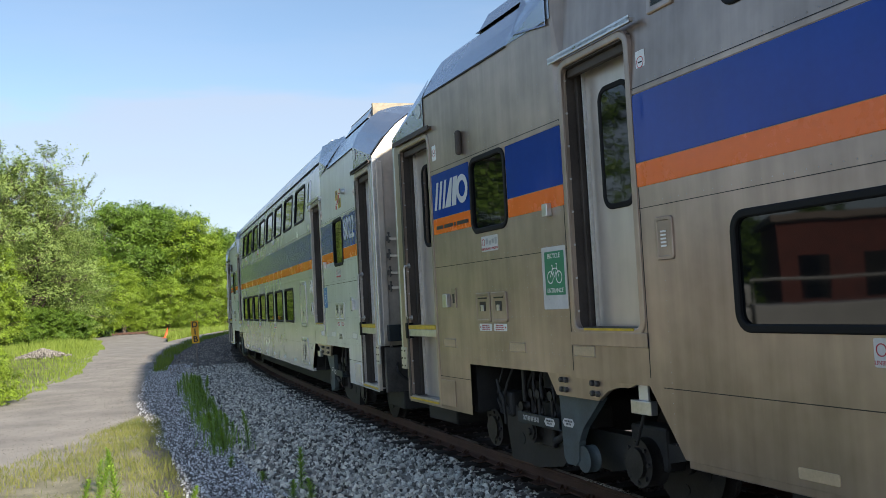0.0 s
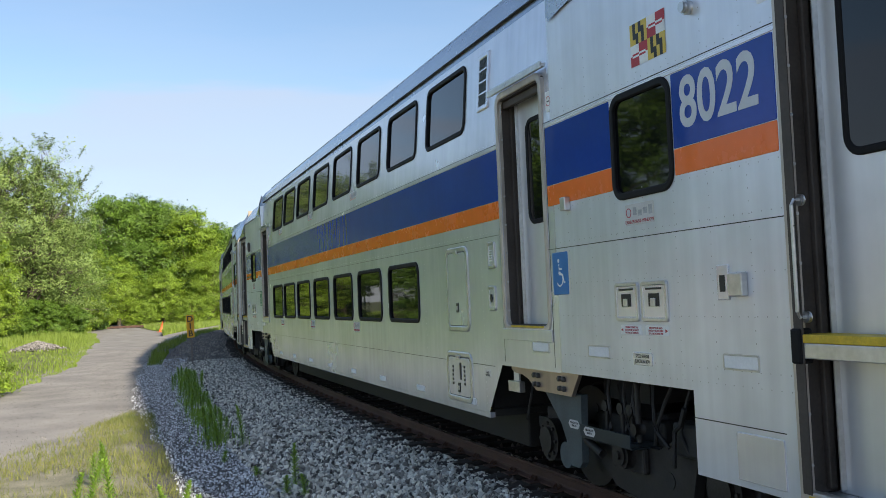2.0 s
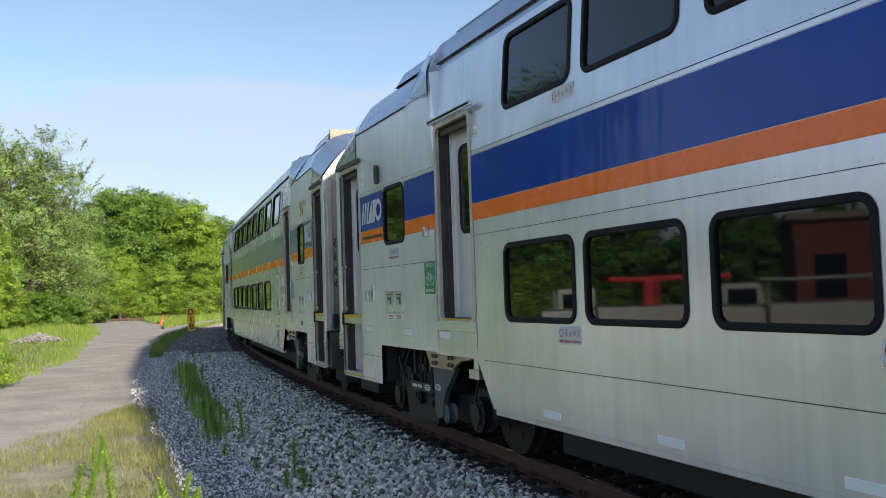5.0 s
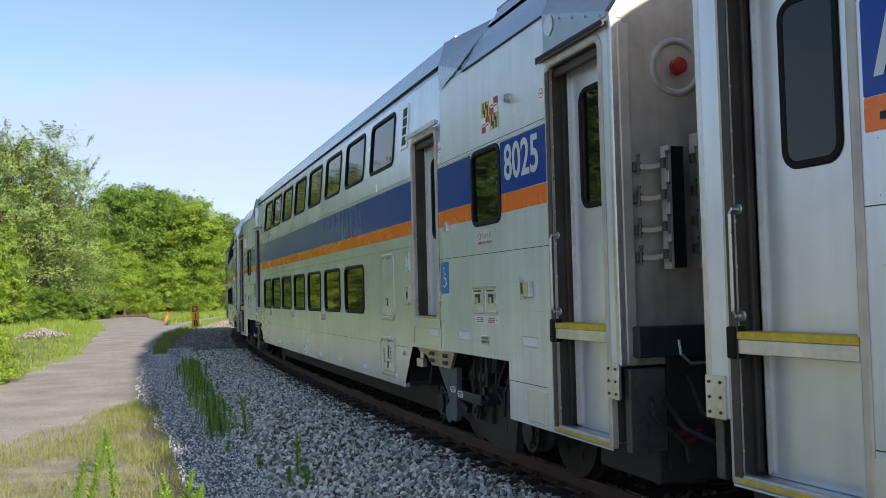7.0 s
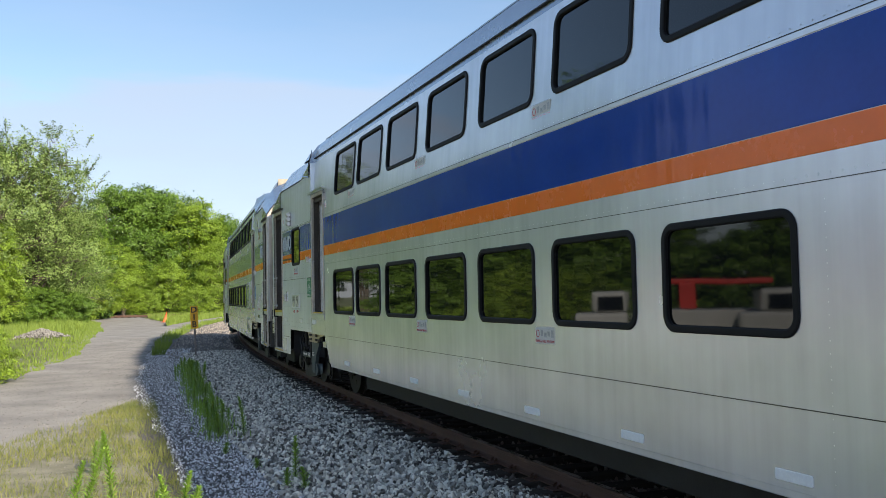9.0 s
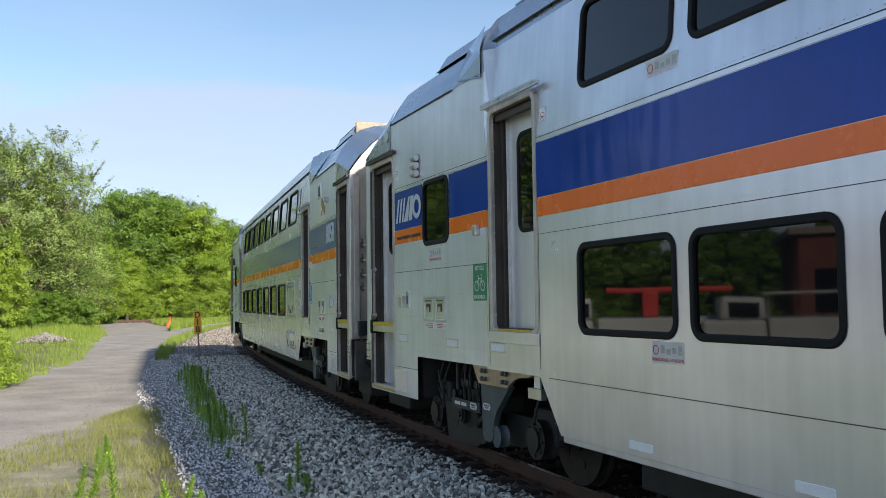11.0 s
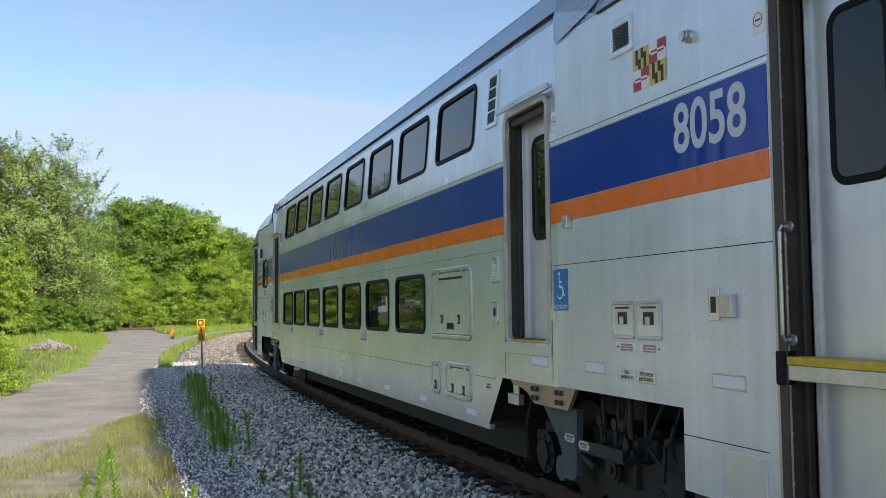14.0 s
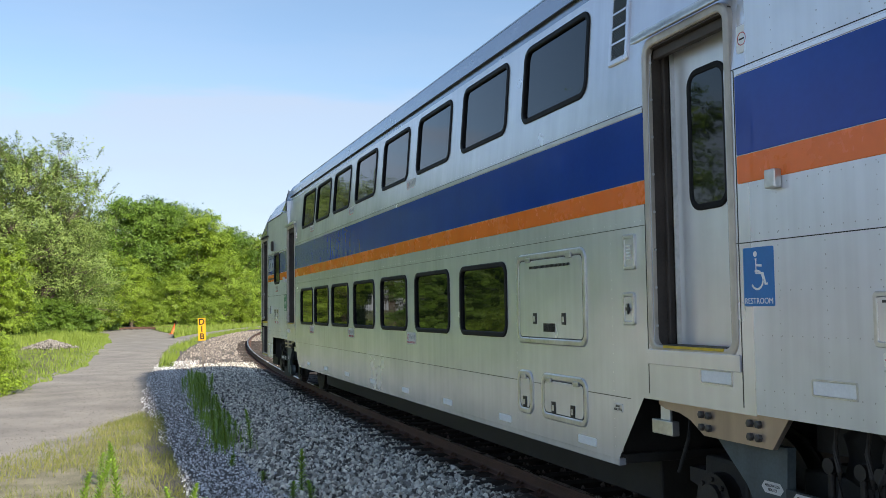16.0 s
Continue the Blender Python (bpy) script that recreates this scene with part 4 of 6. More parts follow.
def door(car, x0, x1, z0, low, steel):
    """A sliding door leaf set back in its opening, with its surround, jambs, window and step."""
    w, z1 = x1 - x0, 3.65
    cx, cz, h = (x0 + x1) / 2, (z0 + z1) / 2, z1 - z0
    leaf_y = HALF - 0.19
    leaf = shared("door", "door_steel" if steel == "steel" else "door_dirty", car, lambda: boxes((-w / 2 - 0.02, w / 2 - 0.06, -0.02, 0.02, -h / 2, h / 2 - 0.02), bevel=0.006), (round(w, 2), round(h, 2)), (cx, leaf_y, cz))
    wx = x0 + 0.452 - cx
    g = shared("door_window", "gasket", leaf, lambda: ring_mesh("door_window", 0.45, 0.98, 0.12, 0.045, 0.03), (1,), (wx, 0.034, 2.915 - cz))
    shared("door_pane", "glass", leaf, lambda: plate_mesh("door_pane", 0.39, 0.92, 0.09, 0.012), (1,), (wx, 0.026, 2.915 - cz))
    shared("pull_handle", "trim", leaf, lambda: tube(bmesh.new(), [(0, 0, 0), (0, 0.05, 0.01), (0, 0.06, 0.05), (0, 0.06, 0.50), (0, 0.05, 0.54), (0, 0, 0.55)], 0.011, 8), (), (-w / 2 + 0.06, 0.02, 1.85 - cz))
    shared("leaf_guide", "trim", leaf, lambda: boxes((-0.006, 0.006, -0.01, 0.034, -h / 2 + 0.02, h / 2 - 0.05), bevel=0.002), (round(h, 2),), (w / 2 - 0.10, 0.02, 0))
    # surround: rounded trim ring proud of the side, jambs behind it
    ring = shared("door_frame", "end" if steel == "steel" else "steel_dirty", car, lambda: ring_mesh("door_frame", w + 0.09, h + 0.09, 0.13, 0.062, 0.05, 6, 0.02 if low else None), (round(w, 2), round(h, 2)), (cx, HALF + 0.012, cz))
    shared("jamb", "frame_brown", car, lambda: boxes((-w / 2 - 0.02, -w / 2 + 0.012, -0.21, -0.01, -h / 2, h / 2), (w / 2 - 0.012, w / 2 + 0.02, -0.21, -0.01, -h / 2, h / 2), (-w / 2, w / 2, -0.21, -0.01, h / 2 - 0.03, h / 2 + 0.01)), (round(w, 2), round(h, 2)), (cx, HALF, cz))
    # side seals; the dark header strip stands for shade over the leaf's top
    shared("door_seal", "frame_brown", car, lambda: boxes((w / 2 - 0.05, w / 2 - 0.012, -0.165, -0.115, -h / 2 + 0.02, h / 2 - 0.05), (-w / 2 + 0.012, -w / 2 + 0.03, -0.10, -0.05, -h / 2 + 0.02, h / 2 - 0.05), (-w / 2 + 0.02, w / 2 - 0.02, -0.10, -0.05, h / 2 - 0.10, h / 2 - 0.03), bevel=0.008), (round(w, 2), round(h, 2)), (cx, HALF, cz))
    shared("drip_rail", "frame_brown" if low else "trim", car, lambda: boxes((-w / 2 - 0.13, w / 2 + 0.13, -0.005, 0.045, 0, 0.032), (-w / 2 - 0.13, w / 2 + 0.13, 0.032, 0.045, -0.012, 0.045), bevel=0.004), (round(w, 2),), (cx, HALF, 3.705))

    def studs():
        bm = bmesh.new()
        for k in range(int(h / 0.27)):
            z = -h / 2 + 0.15 + 0.27 * k
            disc(bm, (w / 2 - 0.014, -0.03, z), (1, 0, 0), 0.011, 0.012, 6)
        return bm
    shared("jamb_bolts", "trim", car, studs, (round(w, 2), round(h, 2)), (cx, HALF, cz))["kind"] = "stuff"
    if low:
        shared("step_edge", "yellow", car, lambda: boxes((-w / 2 + 0.02, w / 2 - 0.03, -0.02, 0.018, -0.022, 0.0), bevel=0.003), (round(w, 2),), (cx, HALF, 0.655))
        shared("step_tread", "trim", car, lambda: boxes((-w / 2 + 0.01, w / 2 - 0.01, -0.21, -0.02, -0.02, 0.004), bevel=0.003), (round(w, 2),), (cx, HALF, 0.655))
        bar = shared("trap_bar", "trim", car, lambda: boxes((-w / 2 + 0.02, w / 2 - 0.02, -0.16, 0.01, -0.13, -0.047), bevel=0.006), (round(w, 2),), (cx, HALF, 1.51))
        shared("trap_strip", "yellow", bar, lambda: boxes((-w / 2 + 0.02, w / 2 - 0.02, -0.16, 0.014, -0.046, 0.0), bevel=0.005), (round(w, 2),))
        shared("trap_bracket", "gasket", bar, lambda: boxes((w / 2 - 0.045, w / 2 + 0.03, -0.06, 0.03, -0.16, 0.03), bevel=0.012), (round(w, 2),))
        shared("door_post", "frame_brown", car, lambda: boxes((-0.035, 0.035, 0, 0.008, 0.66, 3.60), bevel=0.002), (), (x1 - 0.02, HALF + 0.006, 0))
        hx = x1 - 0.045

        def grab():
            bm = bmesh.new()
            tube(bm, [(0, -0.05, 0), (0, 0.015, 0.0), (0, 0.03, 0.03), (0, 0.03, 0.60), (0, 0.015, 0.63), (0, -0.05, 0.63)], 0.011, 8)
            disc(bm, (0, -0.03, 0), (0, 1, 0), 0.032, 0.02, 10)
            disc(bm, (0, -0.03, 0.63), (0, 1, 0), 0.032, 0.02, 10)
            return bm
        shared("grab_rail", "trim", car, grab, (), (hx, HALF, 1.60), "curved stainless grab rail")
    else:
        shared("threshold", "frame_brown", car, lambda: boxes((-w / 2, w / 2, -0.20, -0.008, -0.005, 0.02)), (round(w, 2),), (cx, HALF, 1.49))
        shared("step_edge", "yellow", car, lambda: boxes((-w / 2 + 0.1, w / 2 - 0.16, -0.02, 0.02, -0.016, 0.002), bevel=0.003), (round(w, 2), "mid"), (cx, HALF, 1.505))
        shared("sill_plate", steel, car, lambda: boxes((-w / 2 - 0.06, w / 2 + 0.06, 0, 0.01, -0.07, 0.035), bevel=0.004), (round(w, 2),), (cx, HALF + 0.004, 1.44))


def decal(car, name, x0, x1, z0, z1, material, label="", y=0.004):
    """A thin film or plate on the side; its corners follow the lean of the wall."""
    w, h = abs(x1 - x0), abs(z1 - z0)
    ob = shared(name, material, car, lambda: plate_mesh(name, w, h, min(0.012, h * 0.2), y + 0.002), (round(w, 3), round(h, 3)), label=label)
    zc = (z0 + z1) / 2
    ob.location = ((x0 + x1) / 2, lean_y((x0 + x1) / 2, zc) + y, zc)
    return ob


def lettering(parent, name, words, at, size, material, **k):
    ob = shared(name, material, parent, lambda: text_mesh(name, words, size, **k), (words, size))
    ob.location = at
    return ob


def framed_box(car, name, x0, x1, z0, z1, steel, slot=True):
    """A small service box: a raised rim with a recessed face and a dark slot."""
    w, h = x1 - x0, z1 - z0
    b = shared(name, "trim" if steel == "steel" else steel, car, lambda: ring_mesh(name, w, h, 0.025, 0.03, 0.02), (round(w, 2), round(h, 2)), ((x0 + x1) / 2, HALF + 0.016, (z0 + z1) / 2))
    shared("face_plate", steel, b, lambda: plate_mesh("face_plate", w - 0.04, h - 0.04, 0.015, 0.01), (round(w, 2), round(h, 2)), (0, -0.006, 0))
    if slot:
        shared("slot", "decal_black", b, lambda: boxes((-w * 0.20, w * 0.20, -0.002, 0.002, -h * 0.12, h * 0.20), (-w * 0.3, w * 0.3, -0.002, 0.002, h * 0.29, h * 0.34), bevel=0.0015), (round(w, 2), round(h, 2)), (0, -0.003, 0))
        shared("pull", "trim", b, lambda: boxes((-w * 0.09, w * 0.09, 0.0, 0.012, -h * 0.12, h * 0.08), bevel=0.003), (round(w, 2), round(h, 2)), (0, -0.004, 0))
    return b


def hatch(car, x0, x1, z0, z1, steel, latches=1, vents=False):
    w, h = x1 - x0, z1 - z0
    b = shared("hatch_rim", "trim" if steel == "steel" else steel, car, lambda: ring_mesh("hatch_rim", w, h, 0.10, 0.055, 0.02), (round(w, 2), round(h, 2)), ((x0 + x1) / 2, HALF + 0.014, (z0 + z1) / 2))
    shared("hatch_lid", steel, b, lambda: plate_mesh("hatch_lid", w - 0.125, h - 0.125, 0.05, 0.012), (round(w, 2), round(h, 2)), (0, -0.004, 0))
    shared("hatch_gap", "decal_black", b, lambda: ring_mesh("hatch_gap", w - 0.108, h - 0.108, 0.055, 0.010, 0.01), (round(w, 2), round(h, 2)), (0, -0.005, 0))
    for k in range(latches):
        u = (k - (latches - 1) / 2) * w * 0.42
        l = shared("latch", "decal_black", b, lambda: boxes((-0.036, 0.036, -0.004, 0.004, -0.05, 0.05), bevel=0.003), (), (u, 0, -h * 0.22))
        shared("latch_pad", "trim", l, lambda: boxes((-0.018, 0.018, 0.003, 0.009, -0.028, 0.02), bevel=0.003))
    for u in ((-1, 1) if latches > 1 else (0,)):
        shared("hinge", "trim", b, lambda: boxes((-0.05, 0.05, -0.002, 0.014, -0.02, 0.02), bevel=0.004), (), (u * w * 0.3, 0, h / 2 - 0.055))
    if vents:
        shared("vent_slots", "decal_black", b, lambda: boxes(*[(-w * 0.3 + k * 0.026, -w * 0.3 + k * 0.026 + 0.013, -0.002, 0.0015, h * 0.33, h * 0.36) for k in range(int(w * 0.6 / 0.026))], *[(-0.12 + k * 0.022, -0.12 + k * 0.022 + 0.011, -0.002, 0.0015, -h * 0.36, -h * 0.27) for k in range(11)]), (round(w, 2), round(h, 2)))["kind"] = "stuff"
    return b


def flag(car):
    """State banner: quarters of gold-black bars and of red-white crosses."""
    def make():
        v, f, mi = [], [], []

        def quad(x0, x1, z0, z1, m, slant=0.0):
            b = len(v)
            v.extend([(x0, 0, z0), (x1, 0, z0), (x1, 0, z1), (x0, 0, z1)])
            f.append((b, b + 3, b + 2, b + 1))
            mi.append(m)
        W, H = 0.44, 0.30
        for qx, qz, kind in ((0, 1, 0), (1, 0, 0), (1, 1, 1), (0, 0, 1)):
            x0, z0 = W / 2 - qx * W / 2, qz * H / 2 - H / 2
            if kind == 0:
                for k in range(6):
                    for r in range(4):
                        cut = (k + 0.5) / 6 > (r + 0.5) / 4
                        quad(x0 - (k + 1) * W / 12, x0 - k * W / 12, z0 + r * H / 8, z0 + (r + 1) * H / 8, (0, 1)[(k + cut) % 2])
            else:
                cx, cz = x0 - W / 4, z0 + H / 4
                for sx in (0, 1):
                    for sz in (0, 1):
                        quad(x0 - (sx + 1) * W / 4, x0 - sx * W / 4, z0 + sz * H / 4, z0 + (sz + 1) * H / 4, 2 if (sx + sz) % 2 else 3)
                for sx in (-1, 1):
                    for sz in (-1, 1):
                        m = 2 if (sx > 0) == (sz > 0) else 3
                        b = len(v)
                        m = 3 if (sx * sz) > 0 else 2
                        e = 0.0012
                        v.extend([(cx, e, cz + sz * 0.014), (cx + sx * 0.085, e, cz + sz * 0.014), (cx + sx * 0.085, e, cz), (cx, e, cz)])
                        f.append((b, b + 1, b + 2, b + 3) if sx * sz > 0 else (b, b + 3, b + 2, b + 1))
                        mi.append(m)
        me = poly_mesh("flag_decal", v, f)
        for key in ("flag_gold", "decal_black", "white", "decal_red"):
            me.materials.append(M[key])
        me.polygons.foreach_set("material_index", mi)
        return me
    me = cached(("flag_decal", "x"), make)
    ob = part("flag_decal", me, None, car, "small quartered state flag decal")
    ob.location = (-10.10, HALF + 0.003, 3.49)


def logo(car):
    """The operator's mark: bold slanted light shapes on the blue panel."""
    def make():
        v, f = [], []

        def quad(a, b, c, d):
            k = len(v)
            for u, z in (a, b, c, d):
                v.append((-u, 0.00012 * k, z))
            f.append((k, k + 1, k + 2, k + 3))
        H = 0.30
        sh = 0.09
        P = lambda u, z: (u - 0.44 + sh * z / H, z - H / 2)
        t = 0.062
        for u in (0.0, 0.115, 0.23):
            quad(P(u, 0), P(u + t, 0), P(u + t, H), P(u, H))
        quad(P(0.31, 0), P(0.475, 0), P(0.455, H), P(0.40, H))
        quad(P(0.50, 0), P(0.62, 0), P(0.60, H), P(0.48, H))
        me = poly_mesh("operator_mark", v, f)
        return me

    def arcs():
        bm = bmesh.new()
        for cx, cz, r0, r1, a0, a1 in ((-0.36, 0.0, 0.085, 0.15, 0, 360),):
            n = 20
            ring = []
            for k in range(n + 1):
                a = radians(a0 + (a1 - a0) * k / n)
                ring.append((bm.verts.new((cx - r0 * math.cos(a), 0, cz + r0 * math.sin(a))), bm.verts.new((cx - r1 * math.cos(a), 0, cz + r1 * math.sin(a)))))
            for p, q in zip(ring, ring[1:]):
                bm.faces.new((p[0], p[1], q[1], q[0]))
        return bm
    a = shared("operator_mark", "decal_grey", car, make, (), (10.72, HALF + 0.0075, 2.93))
    b = shared("operator_mark_curve", "decal_grey", a, arcs, (), (0.0, 0.006, 0))
    words = ((0.43, 0.19), (0.21, 0.25), (-0.07, 0.045), (-0.15, 0.30))
    shared("name_line", "decal_black", car, lambda: boxes(*[(u - w, u, -0.001, 0.001, -0.019, 0.019) for u, w in words]), (), (10.70, HALF + 0.0075, 2.585))["kind"] = "stuff"


def window_notice(car, x, z):
    n = decal(car, "window_notice", x - 0.19, x + 0.19, z - 0.075, z + 0.075, "notice", "small white notice with red print", 0.0025)
    n.location.x = x
    lettering(n, "notice_text", "UNBREAKABLE WINDOW", (0, 0.001, -0.052), 0.034, "decal_red", stretch=0.95, extrude=0.0006)
    shared("notice_ring", "decal_red", n, lambda: ring_mesh("notice_ring", 0.07, 0.07, 0.033, 0.008, 0.001), (), (0.14, 0.0016, 0.015))
    shared("pictogram_strip", "rivet", n, lambda: boxes(*[(-0.17 + k * 0.068, -0.17 + k * 0.068 + 0.046, 0, 0.001, -0.015 + 0.01 * (k % 2), 0.05 - 0.012 * (k % 3)) for k in range(4)]))["kind"] = "stuff"
    return n


def wheelchair(parent, at):
    def make():
        bm = bmesh.new()
        tube(bm, [(0.02, 0, 0.10), (0.02, 0, 0.0), (-0.05, 0, 0.0), (-0.075, 0, -0.075), (-0.095, 0, -0.07)], 0.0105, 6)
        tube(bm, [(0.02, 0, 0.055), (-0.04, 0, 0.05)], 0.009, 6)
        disc(bm, (0.025, 0, 0.13), (0, 1, 0), 0.02, 0.006, 10)
        pts = [(0.012 + 0.062 * math.cos(radians(a)), 0, -0.045 + 0.062 * math.sin(radians(a))) for a in range(70, 350, 20)]
        tube(bm, pts, 0.0085, 6)
        bmesh.ops.scale(bm, vec=(1, 0.12, 1), verts=bm.verts)
        return bm
    o = shared("wheelchair_symbol", "white", parent, make)
    o.location = at
    o.scale = (0.88, 1, 0.88)


def bogie(car, sign, dated=False):
    """A four-wheel truck with side frames, journal boxes, springs and two wheelsets that turn."""
    b = shared("bogie", "black", car, lambda: boxes((-0.35, 0.35, -1.1, 1.1, 0.55, 0.85), bevel=0.03), (), (sign * BOGIE, 0, 0), "dark four-wheel truck under the car")

    def frame_bm(y0, y1):
        bm = bmesh.new()
        pts = ((-1.75, 0.62), (1.75, 0.62), (1.75, 0.52), (0.75, 0.30), (-0.75, 0.30), (-1.75, 0.52))
        a = [bm.verts.new((x, y0, z)) for x, z in pts]
        c = [bm.verts.new((x, y1, z)) for x, z in pts]
        bm.faces.new(a)
        bm.faces.new(c[::-1])
        for k in range(len(a)):
            bm.faces.new((a[k], c[k], c[(k + 1) % len(a)], a[(k + 1) % len(a)]))
        bmesh.ops.recalc_face_normals(bm, faces=bm.faces)
        return bm
    for y0, y1 in ((1.02, 1.16), (-1.16, -1.02)):
        shared("frame_beam", "black", b, lambda: frame_bm(y0, y1), (y0,))
        for x in (-1.3, 1.3):
            shared("pedestal", "black", b, lambda: boxes((-0.24, 0.24, -0.09, 0.09, -0.17, 0.17), bevel=0.03), (), (x, (y0 + y1) / 2, 0.57))
        shared("spring_seat", "black", b, lambda: boxes((-0.5, 0.5, -0.11, 0.11, -0.09, 0.09), bevel=0.02), (), (0, (y0 + y1) / 2, 0.71))

    def flip(bm):
        if sign < 0:
            bmesh.ops.scale(bm, vec=(-1, 1, 1), verts=bm.verts)
            bmesh.ops.reverse_faces(bm, faces=bm.faces)
        return bm

    def air_spring():
        return tube(bmesh.new(), [(0, 0, -0.17), (0, 0, -0.12), (0, 0, -0.04), (0, 0, 0.03), (0, 0, 0.10), (0, 0, 0.16)], 0.24, 20, [0.8, 1, 0.9, 0.92, 1, 0.75])
    shared("air_spring", "gasket", b, air_spring, (), (0.0, 1.02, 0.94))

    def boxes_bm():
        bm = bmesh.new()
        disc(bm, (0, 0, 0), (0, 1, 0), 0.19, 0.16, 20)
        disc(bm, (0, 0.09, 0), (0, 1, 0), 0.12, 0.05, 16)
        for k in range(8):
            a = k * math.pi / 4
            disc(bm, (0.15 * math.cos(a), 0.085, 0.15 * math.sin(a)), (0, 1, 0), 0.018, 0.03, 6)
        return bm
    for x in (-1.3, 1.3):
        shared("journal_box", "wheel", b, boxes_bm, (), (x, 1.20, 0.46), "bolted axle bearing cap")

    def plate():
        bm = bmesh.new()
        # bolted anchor plate and its tapering arm
        out = [(-0.26, 1.14), (-1.63, 1.14), (-1.63, 1.09), (-1.55, 1.065), (-1.38, 1.055), (-1.25, 1.02), (-1.10, 0.935), (-0.42, 0.935)]
        a = [bm.verts.new((x, 1.44, z)) for x, z in out]
        c = [bm.verts.new((x, 1.475, z)) for x, z in out]
        bm.faces.new(a)
        bm.faces.new(c[::-1])
        for k in range(len(a)):
            bm.faces.new((a[k], c[k], c[(k + 1) % len(a)], a[(k + 1) % len(a)]))
        bmesh.ops.recalc_face_normals(bm, faces=bm.faces)
        return flip(bm)
    shared("anchor_plate", "steel_dirty", b, plate, (sign,), None)
    for x in (-0.53, -0.61, -1.03, -1.11):
        for z in (0.99, 1.07):
            shared("bolt", "end_dark", b, lambda: tube(bmesh.new(), [(0, 0, 0), (0, 0.024, 0), (0, 0.03, 0)], 0.025, 6, [1, 1, 0.7]), (), (x * sign, 1.474, z))

    def arm():
        bm = bmesh.new()
        out = [(-0.36, 0.95), (-1.06, 0.95), (-0.74, 0.68), (-0.66, 0.56), (-0.64, 0.40), (-0.58, 0.35), (-0.44, 0.35), (-0.39, 0.40)]
        a = [bm.verts.new((x, 1.36, z)) for x, z in out]
        c = [bm.verts.new((x, 1.42, z)) for x, z in out]
        bm.faces.new(a)
        bm.faces.new(c[::-1])
        for k in range(len(a)):
            bm.faces.new((a[k], c[k], c[(k + 1) % len(a)], a[(k + 1) % len(a)]))
        bmesh.ops.recalc_face_normals(bm, faces=bm.faces)
        disc(bm, (-0.70, 1.36, 0.42), (0, 1, 0), 0.11, 0.10, 18)
        return flip(bm)
    shared("radius_arm", "truck_grey", b, arm, (sign,))
    hexa = lambda: poly_mesh("indicator_label", [(-0.10, 0, 0), (-0.07, 0, -0.035), (0.07, 0, -0.035), (0.10, 0, 0), (0.07, 0, 0.035), (-0.07, 0, 0.035)], [(0, 5, 4, 3, 2, 1)])
    for x, y, z in ((-0.50, 1.4235, 0.70), (-0.20, 1.4435, 0.675)):
        shared("indicator_label", "notice", b, hexa, (), (x * sign, y, z))
        for k, words in enumerate(("AIRBAG INFLATION", "INDICATOR")):
            lettering(b, "label_words", words, (x * sign, y + 0.001, z + 0.011 - 0.024 * k), 0.024, "decal_black", stretch=0.62, extrude=0.0004)

    def bar():
        bm = bmesh.new()
        box(bm, -0.36, 0.42, 1.428, 1.442, 0.625, 0.72, 0.003)
        box(bm, -0.36, 0.42, 1.20, 1.43, 0.612, 0.628, 0.003)
        box(bm, 0.36, 0.42, 1.20, 1.43, 0.63, 0.66, 0.003)
        return flip(bm)
    shared("equalizer_bar", "dark_box", b, bar, (sign,))
    if sign > 0 and not dated:
        shared("stencil_bar", "notice", b, lambda: boxes((0.0, 0.14, 0, 0.001, -0.018, 0.018), (0.17, 0.33, 0, 0.001, -0.018, 0.018)), (), (-0.01, 1.4422, 0.672))["kind"] = "stuff"
    if dated:
        lettering(b, "stencil_words", "COT&S 04-28-21", (0.16, 1.4425, 0.672), 0.062, "notice", stretch=0.72, extrude=0.0006, bold=0.001)

    def skirt():
        # deep side frame below the bar, with a pivot boss and a round hole
        bm = bmesh.new()
        out = [(-0.40, 0.62), (0.55, 0.62), (0.72, 0.70), (1.02, 0.86), (1.10, 0.80), (1.00, 0.52), (0.92, 0.20), (0.30, 0.20), (-0.10, 0.26), (-0.36, 0.44)]
        a = [bm.verts.new((x, 1.20, z)) for x, z in out]
        c = [bm.verts.new((x, 1.28, z)) for x, z in out]
        bm.faces.new(a)
        bm.faces.new(c[::-1])
        for k in range(len(a)):
            bm.faces.new((a[k], c[k], c[(k + 1) % len(a)], a[(k + 1) % len(a)]))
        bmesh.ops.recalc_face_normals(bm, faces=bm.faces)
        box(bm, -0.05, 0.42, 1.28, 1.34, 0.42, 0.615, 0.02)
        return flip(bm)
    shared("side_frame", "dark_iron", b, skirt, (sign,))
    shared("pivot_boss", "wheel", b, lambda: disc(disc(disc(bmesh.new(), (0, 0, 0), (0, 1, 0), 0.105, 0.10, 20), (0, 0.055, 0), (0, 1, 0), 0.08, 0.03, 20), (0, 0.075, 0), (0, 1, 0), 0.035, 0.03, 8), (), (0.22 * sign, 1.36, 0.55))
    shared("lightening_hole", "black", b, lambda: disc(bmesh.new(), (0, 0, 0), (0, 1, 0), 0.06, 0.012, 18), (), (0.68 * sign, 1.279, 0.42))
    shared("torsion_rod", "dark_iron", b, lambda: tube(bmesh.new(), [(0, 0, 0), (-0.32 * sign, 0.02, 0.12)], 0.035, 10), (sign,), (-0.15 * sign, 1.36, 0.50))
    shared("guard_rail", "black", b, lambda: tube(bmesh.new(), [(0, 0, 0), (0.03 * sign, 0, 0.25), (0.10 * sign, 0, 0.30), (0.16 * sign, 0, 0.42)], 0.018, 6), (sign,), (0.86 * sign, 1.36, 0.55))

